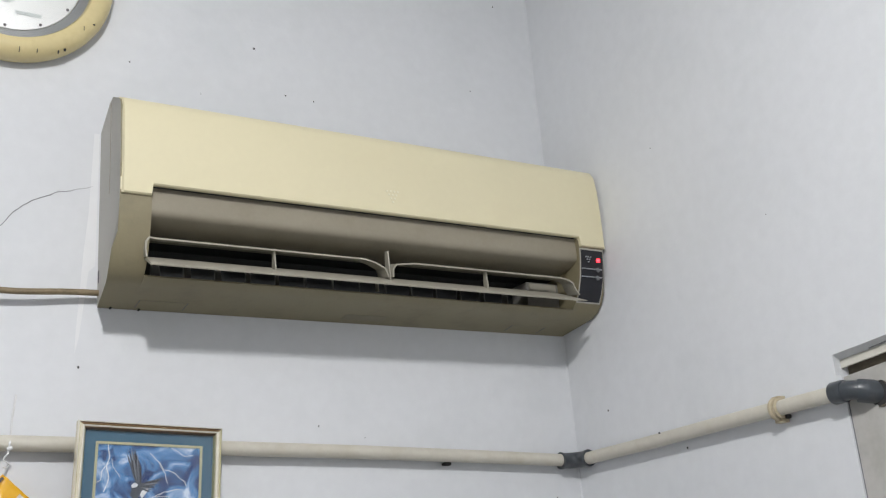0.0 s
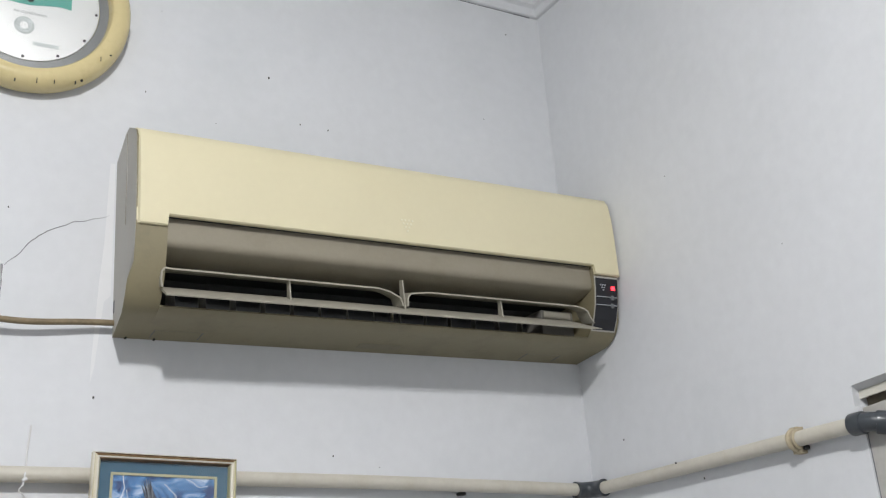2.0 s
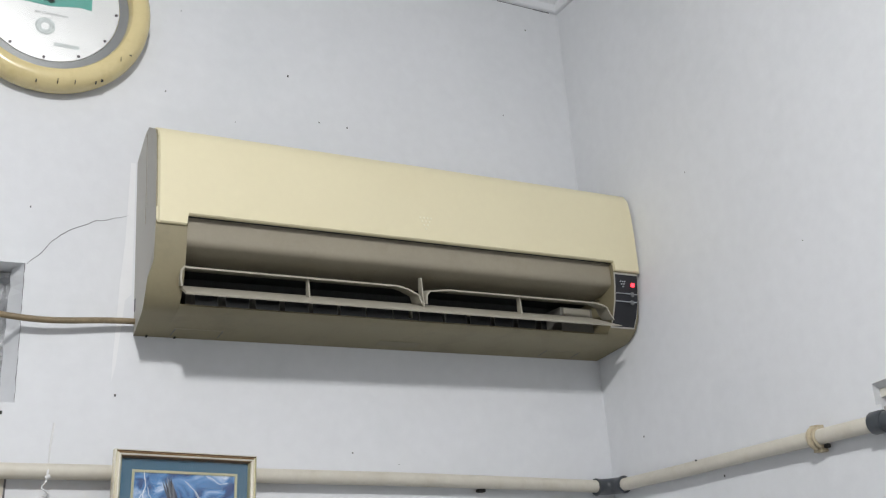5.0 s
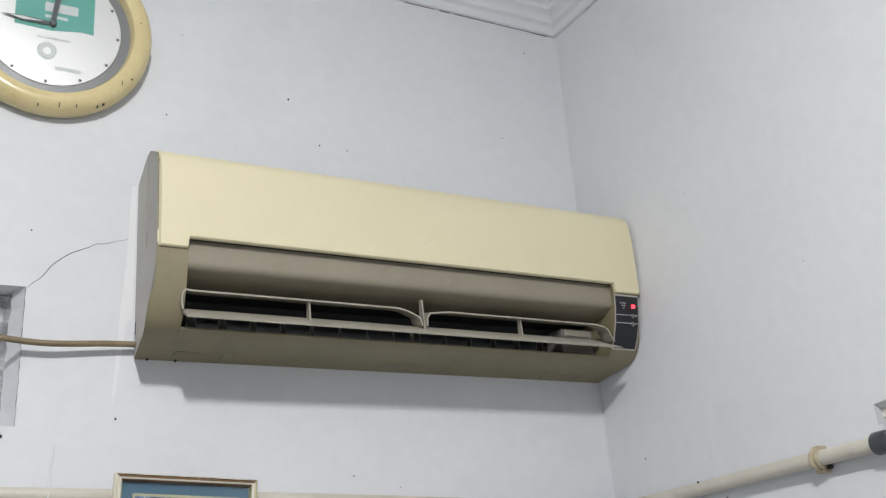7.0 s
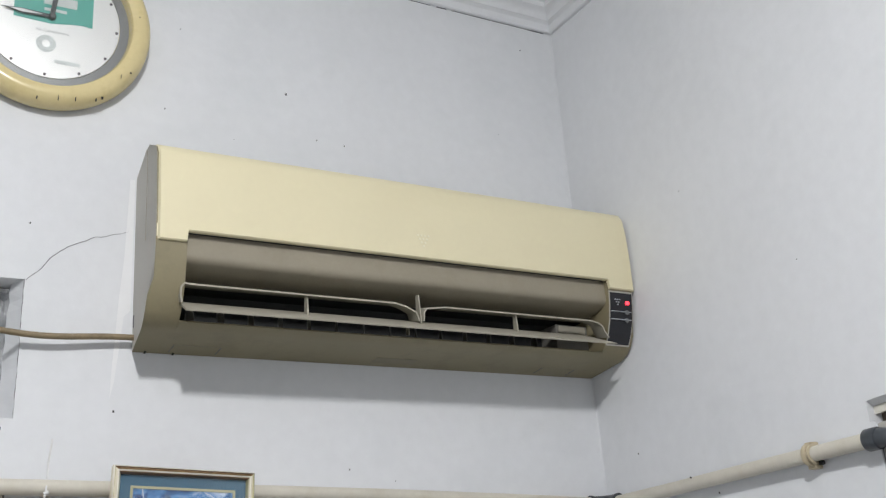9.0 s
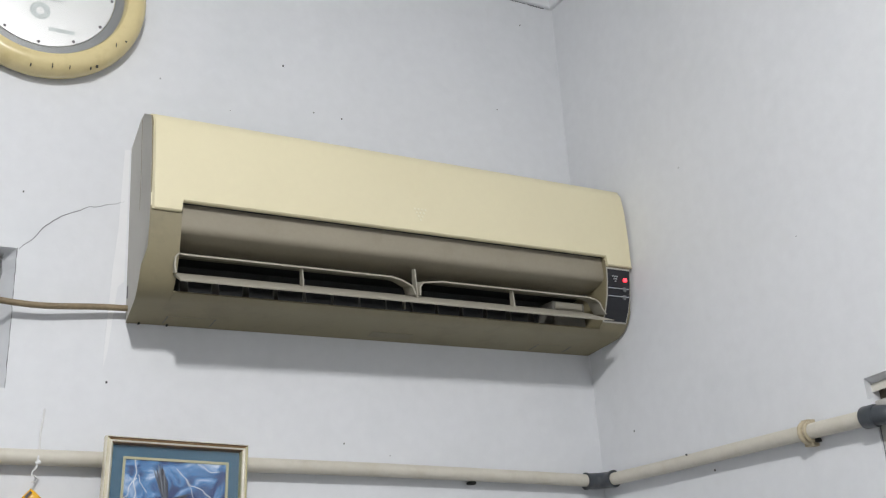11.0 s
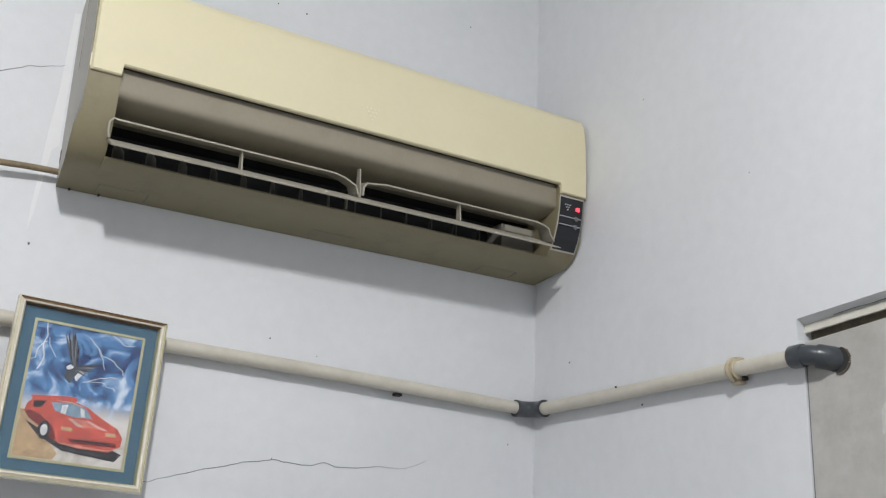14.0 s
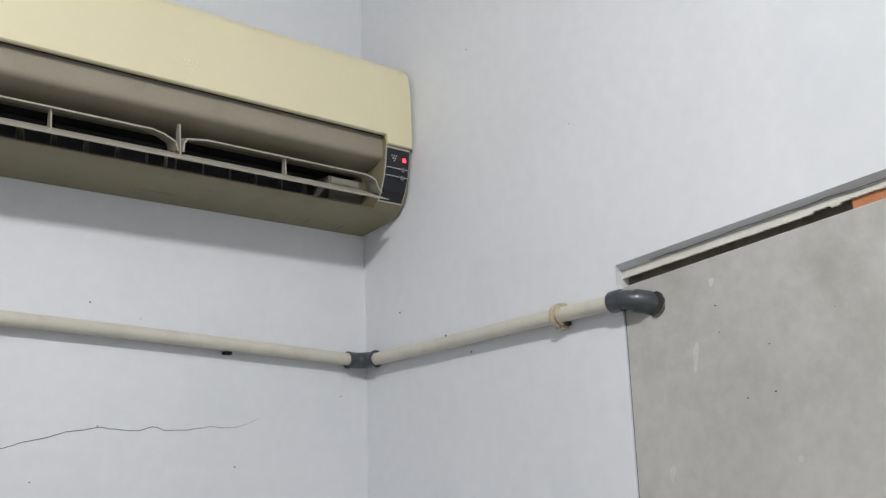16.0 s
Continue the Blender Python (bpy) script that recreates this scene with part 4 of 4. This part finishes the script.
            plate([(x - d.y, z + d.x), (x + d.y, z - d.x), (nx + d.y, nz - d.x), (nx - d.y, nz + d.x)], Y - 0.0003, 0.0002, bm)
            x, z = nx, nz
        part("lightning", bm, white, pr)

    bolt(-0.058, 0.090, 0.001, -0.008, 9, 0.0007)
    bolt(-0.054, 0.065, -0.003, -0.007, 6, 0.0005)
    bolt(-0.052, 0.070, 0.004, -0.004, 4, 0.0004)
    bolt(0.0, 0.080, 0.006, -0.005, 9, 0.0005)
    bolt(0.014, 0.068, 0.004, -0.008, 4, 0.0004)
    bolt(0.0, 0.018, 0.008, 0.0015, 8, 0.0005)
    bolt(0.010, 0.020, 0.007, -0.003, 6, 0.0004)
    bolt(0.03, 0.088, 0.008, -0.002, 4, 0.0004)
    g = part("glass", box((-W / 2 + 0.006, -0.0078, -H / 2 + 0.006), (W / 2 - 0.006, -0.0064, H / 2 - 0.006)), GLASS, fp, "clear picture glass")
    g.visible_shadow = False


framed_picture()


# ---- plastic pouch on a string ----
def pouch():
    pc = thing("plastic_pouch", "yellow and white plastic snack pouch hanging askew", "pouch", at=(-0.978, -0.034, 1.912), turn=(0, -47.5, 0))
    w, h = 0.112, 0.116

    def sheet(fn, mats, z0, z1, x0, x1, nx, nz, off=0.0):
        bm = bmesh.new()
        g = []
        for i in range(nx + 1):
            col = []
            for k in range(nz + 1):
                x, z = x0 + (x1 - x0) * i / nx, z0 + (z1 - z0) * k / nz
                y = fn(x, z) - off
                col.append(bm.verts.new((x, y, z)))
            g.append(col)
        for i in range(nx):
            for k in range(nz):
                bm.faces.new((g[i][k], g[i + 1][k], g[i + 1][k + 1], g[i][k + 1]))
        for v in bm.verts:      # the loose side is drawn in and the lower corner curls
            v.co.x += 0.013 * math.exp(-((v.co.z + 0.012) / 0.022) ** 2) * max(0.0, -v.co.x / (w / 2)) ** 2
            v.co.z += 0.004 * math.sin(v.co.x * 70) * max(0.0, -v.co.z / (h / 2))
        return bm

    def bulge(x, z):
        u, v = max(0.0, 1 - (2 * x / w) ** 2), max(0.0, 1 - (2 * z / h) ** 2)
        return -0.014 * (u * v) ** 0.6 + 0.006 * noise.noise((x * 50, z * 40, 2)) + 0.0035 * noise.noise((x * 130, z * 90, 5))

    part("front_white", sheet(bulge, None, -h / 2 + 0.006, 0.024, -w / 2 + 0.005, w / 2 - 0.005, 24, 20), BAGW, pc, "glossy white lower front", True)
    part("front_yellow", sheet(bulge, None, 0.024, h / 2, -w / 2, w / 2, 24, 10), BAGY, pc, "glossy yellow upper band", True)
    part("edge_yellow", sheet(bulge, None, -h / 2, -h / 2 + 0.006, -w / 2, w / 2, 24, 2), BAGY, pc, "", True)
    part("edge_yellow", sheet(bulge, None, -h / 2 + 0.006, 0.024, w / 2 - 0.005, w / 2, 2, 20), BAGY, pc, "", True)
    part("edge_yellow", sheet(bulge, None, -h / 2 + 0.006, 0.024, -w / 2, -w / 2 + 0.005, 2, 20), BAGY, pc, "", True)
    part("back", sheet(lambda x, z: 0.002, None, -h / 2, h / 2, -w / 2, w / 2, 2, 2), BAGY, pc)

    def bar(x, z, bw, bh, mat, name="printed_bar"):
        part(name, sheet(bulge, None, z - bh / 2, z + bh / 2, x - bw / 2, x + bw / 2, 6, 3, 0.0009), mat, pc)

    bar(0.018, -0.040, 0.052, 0.008, INKRED)
    for x, z, bw, bh, mat in ((0.022, -0.008, 0.058, 0.022, INKPINK), (-0.02, -0.012, 0.02, 0.012, INKPINK), (0.038, 0.013, 0.014, 0.014, INKDARK), (-0.016, 0.012, 0.014, 0.014, PALEINK), (0.006, 0.013, 0.014, 0.013, INKGREEN),
                              (-0.022, 0.034, 0.038, 0.009, INKPINK), (0.01, -0.026, 0.04, 0.003, PALEINK), (0.012, -0.050, 0.04, 0.002, PALEINK), (-0.012, -0.053, 0.02, 0.003, INKPINK)):
        bar(x, z, bw, bh, mat)
    for i in range(9):
        bar(-0.042 + i * 0.0027, -0.026, 0.0011 if i % 3 else 0.0018, 0.020, INKDARK, "barcode_line")
    part("hang_hole", box((0.042, -0.006, 0.053), (0.052, -0.003, 0.0565)), INKDARK, pc)


pouch()


def hanger():
    hs = thing("string_hook", "white string with a plastic hook over the pipe", "hook", at=(-0.976, -0.031, 2.0245))
    part("string", tube([(0.010, 0.030, 0.080), (0.006, 0.029, 0.045), (0.003, 0.012, 0.018), (0.0, 0.0, 0.006), (-0.002, -0.002, -0.006)], 0.0014, 8), STRING, hs, "", True)
    part("hook", tube([(-0.002, -0.002, -0.006), (-0.006, -0.002, -0.010), (-0.007, -0.002, -0.014), (-0.003, -0.002, -0.016), (0.001, -0.002, -0.020), (-0.002, -0.002, -0.024), (-0.007, -0.002, -0.023)], 0.0011, 8), STRING, hs, "curled white hook", True)
    part("knot", tube([(-0.003, -0.002, 0.0), (0.003, -0.002, 0.003)], 0.0026, 8), STRING, hs)


hanger()


# ---- beige board below the pipe, sticker, marks on the plaster ----
bd = thing("beige_board", "beige painted board fixed to the wall below the pipe", "board", at=(-1.2522, -0.0005, 1.8236), turn=(0, 2.5, 0))
part("face", box((-0.21, -0.0035, -0.40), (0.2165, 0.0, 0.216), 0.001), BEIGE, bd)
part("edge_strip", box((0.2168, -0.0026, -0.40), (0.2192, 0.0, 0.214), 0.0005), CRACK, bd, "dark edge")

st = thing("paper_sticker", "small white sticker with a red outline and three marks", "sticker", at=(-1.095, -0.001, 2.520), turn=(0, 3, 0))
part("sheet", plate([(-0.030, -0.024), (0.022, -0.027), (0.025, 0.022), (-0.024, 0.027)], 0.0, 0.0005), PAPER, st)
bm = bmesh.new()
cor = [(-0.029, -0.023), (0.021, -0.026), (0.024, 0.021), (-0.023, 0.026)]
for i in range(4):
    a, b_ = cor[i], cor[(i + 1) % 4]
    add_tube(bm, [(a[0], -0.0008, a[1]), (b_[0], -0.0008, b_[1])], 0.0006, 6)
part("outline", bm, INKRED, st, "thin pinkish red outline")
for x, z in ((-0.004, 0.012), (-0.013, -0.006), (0.006, -0.006)):
    bm = bmesh.new()
    add_box(bm, (x - 0.0028, -0.0011, z - 0.004), (x - 0.0012, -0.0004, z + 0.004))
    add_box(bm, (x + 0.0012, -0.0011, z - 0.004), (x + 0.0028, -0.0004, z + 0.004))
    add_box(bm, (x - 0.0028, -0.0011, z - 0.005), (x + 0.0028, -0.0004, z - 0.0035))
    part("printed_mark", bm, INKDARK, st)


def crack(points, seed, r=0.0007):
    rnd = random.Random(seed)
    fine = []
    for (x0, z0), (x1, z1) in zip(points, points[1:]):
        k = max(2, int(math.hypot(x1 - x0, z1 - z0) / 0.006))
        for i in range(k):
            s = i / k
            fine.append((x0 + (x1 - x0) * s, -0.0002, z0 + (z1 - z0) * s + rnd.uniform(-0.0009, 0.0009)))
    n = len(fine)
    ob = part("crack", tube(fine, r, 5, True, [r * (0.35 + 0.65 * math.sin(math.pi * min(1, (i + 1) / n * 0.9 + 0.1))) for i in range(n)]), CRACK)
    tagged(ob, "fine wandering crack in the wall plaster", "crack", kind="structure")


crack([(-1.014, 2.335), (-0.995, 2.353), (-0.980, 2.375), (-0.953, 2.396), (-0.938, 2.402), (-0.919, 2.412), (-0.904, 2.4155), (-0.880, 2.423), (-0.862, 2.431)], 1, 0.00062)
crack([(-0.690, 1.830), (-0.613, 1.852), (-0.539, 1.871), (-0.492, 1.879), (-0.442, 1.874), (-0.420, 1.876), (-0.405, 1.882), (-0.386, 1.876), (-0.347, 1.877), (-0.307, 1.883), (-0.266, 1.882), (-0.240, 1.889), (-0.214, 1.902)], 2, 0.0006)
tagged(part("paint_patch", plate([(-0.890, 2.165), (-0.8845, 2.19), (-0.8785, 2.244), (-0.8735, 2.29), (-0.864, 2.30), (-0.862, 2.515), (-0.870, 2.515), (-0.8755, 2.382), (-0.8815, 2.319), (-0.886, 2.244), (-0.889, 2.20)], 0.0, 0.0004), FRESH), "whiter strip of paint beside the air conditioner", "paint", kind="structure")


def specks():
    """Fly specks and small chips on both walls."""
    rnd = random.Random(21)
    bm = bmesh.new()
    known = [(-0.605, 2.719, 2.4), (-0.496, 2.637, 1.6), (-0.549, 2.639, 1.5), (-0.884, 2.146, 2.2), (-0.512, 2.064, 1.6), (-0.818, 2.650, 1.5), (-0.264, 1.820, 1.5), (-0.056, 1.940, 1.3), (-1.036, 2.118, 3.0), (-0.085, 2.926, 1.6), (-1.0135, 2.4235, 1.6), (-0.16, 2.72, 1.2), (-0.93, 1.955, 1.4)]
    for x, z, s in known:
        s *= 0.0008
        add_box(bm, (x - s * 0.7, -0.0012, z - s), (x + s * 0.7, 0.0005, z + s), 0.0004, None)
    for i in range(14):
        x, z, s = rnd.uniform(-0.9, -0.05), rnd.uniform(1.6, 2.9), rnd.uniform(0.0004, 0.0008)
        add_box(bm, (x - s, -0.0008, z - s), (x + s, 0.0004, z + s))
    ob = part("wall_specks", bm, SPECK)
    tagged(ob, "tiny black specks on the painted plaster", "specks", kind="stuff")
    bm = bmesh.new()
    for y, z, s in ((-0.283, 1.986, 1.6), (-0.102, 2.078, 1.4), (-0.30, 2.5, 0.7), (-0.52, 2.3, 0.7)):
        s *= 0.001
        add_box(bm, (-0.0008, y - s * 0.7, z - s), (0.0004, y + s * 0.7, z + s))
    tagged(part("wall_specks", bm, SPECK), "tiny black specks on the painted plaster", "specks", kind="stuff")


specks()


# ---- corner bead ----
rnd_bead = random.Random(31)
bead = [(-0.0008 + rnd_bead.uniform(-0.0008, 0.0005), -0.0008 + rnd_bead.uniform(-0.0008, 0.0005), 1.2 + 1.79 * i / 120) for i in range(121)]
tagged(part("trim_corner", tube(bead, 0.0013, 7), CORNICE, smooth=True), "uneven plaster filling down the inner corner", "plaster", kind="structure")


# ---- round ceiling lamp, over the camera ----
def ceiling_lamp():
    cl = thing("ceiling_lamp", "round white flush ceiling lamp", "lamp", at=(LAMP[0], LAMP[1], ZC))
    ring = lathe([(0.0, 0.0), (0.095, 0.0), (0.098, 0.012), (0.092, 0.030), (0.080, 0.034), (0.072, 0.032), (0.070, 0.026), (0.0, 0.026)], 48)
    ring.transform(Matrix.Rotation(math.pi / 2, 4, "X"))
    part("housing", ring, STRING, cl, "white lamp housing", True)


ceiling_lamp()
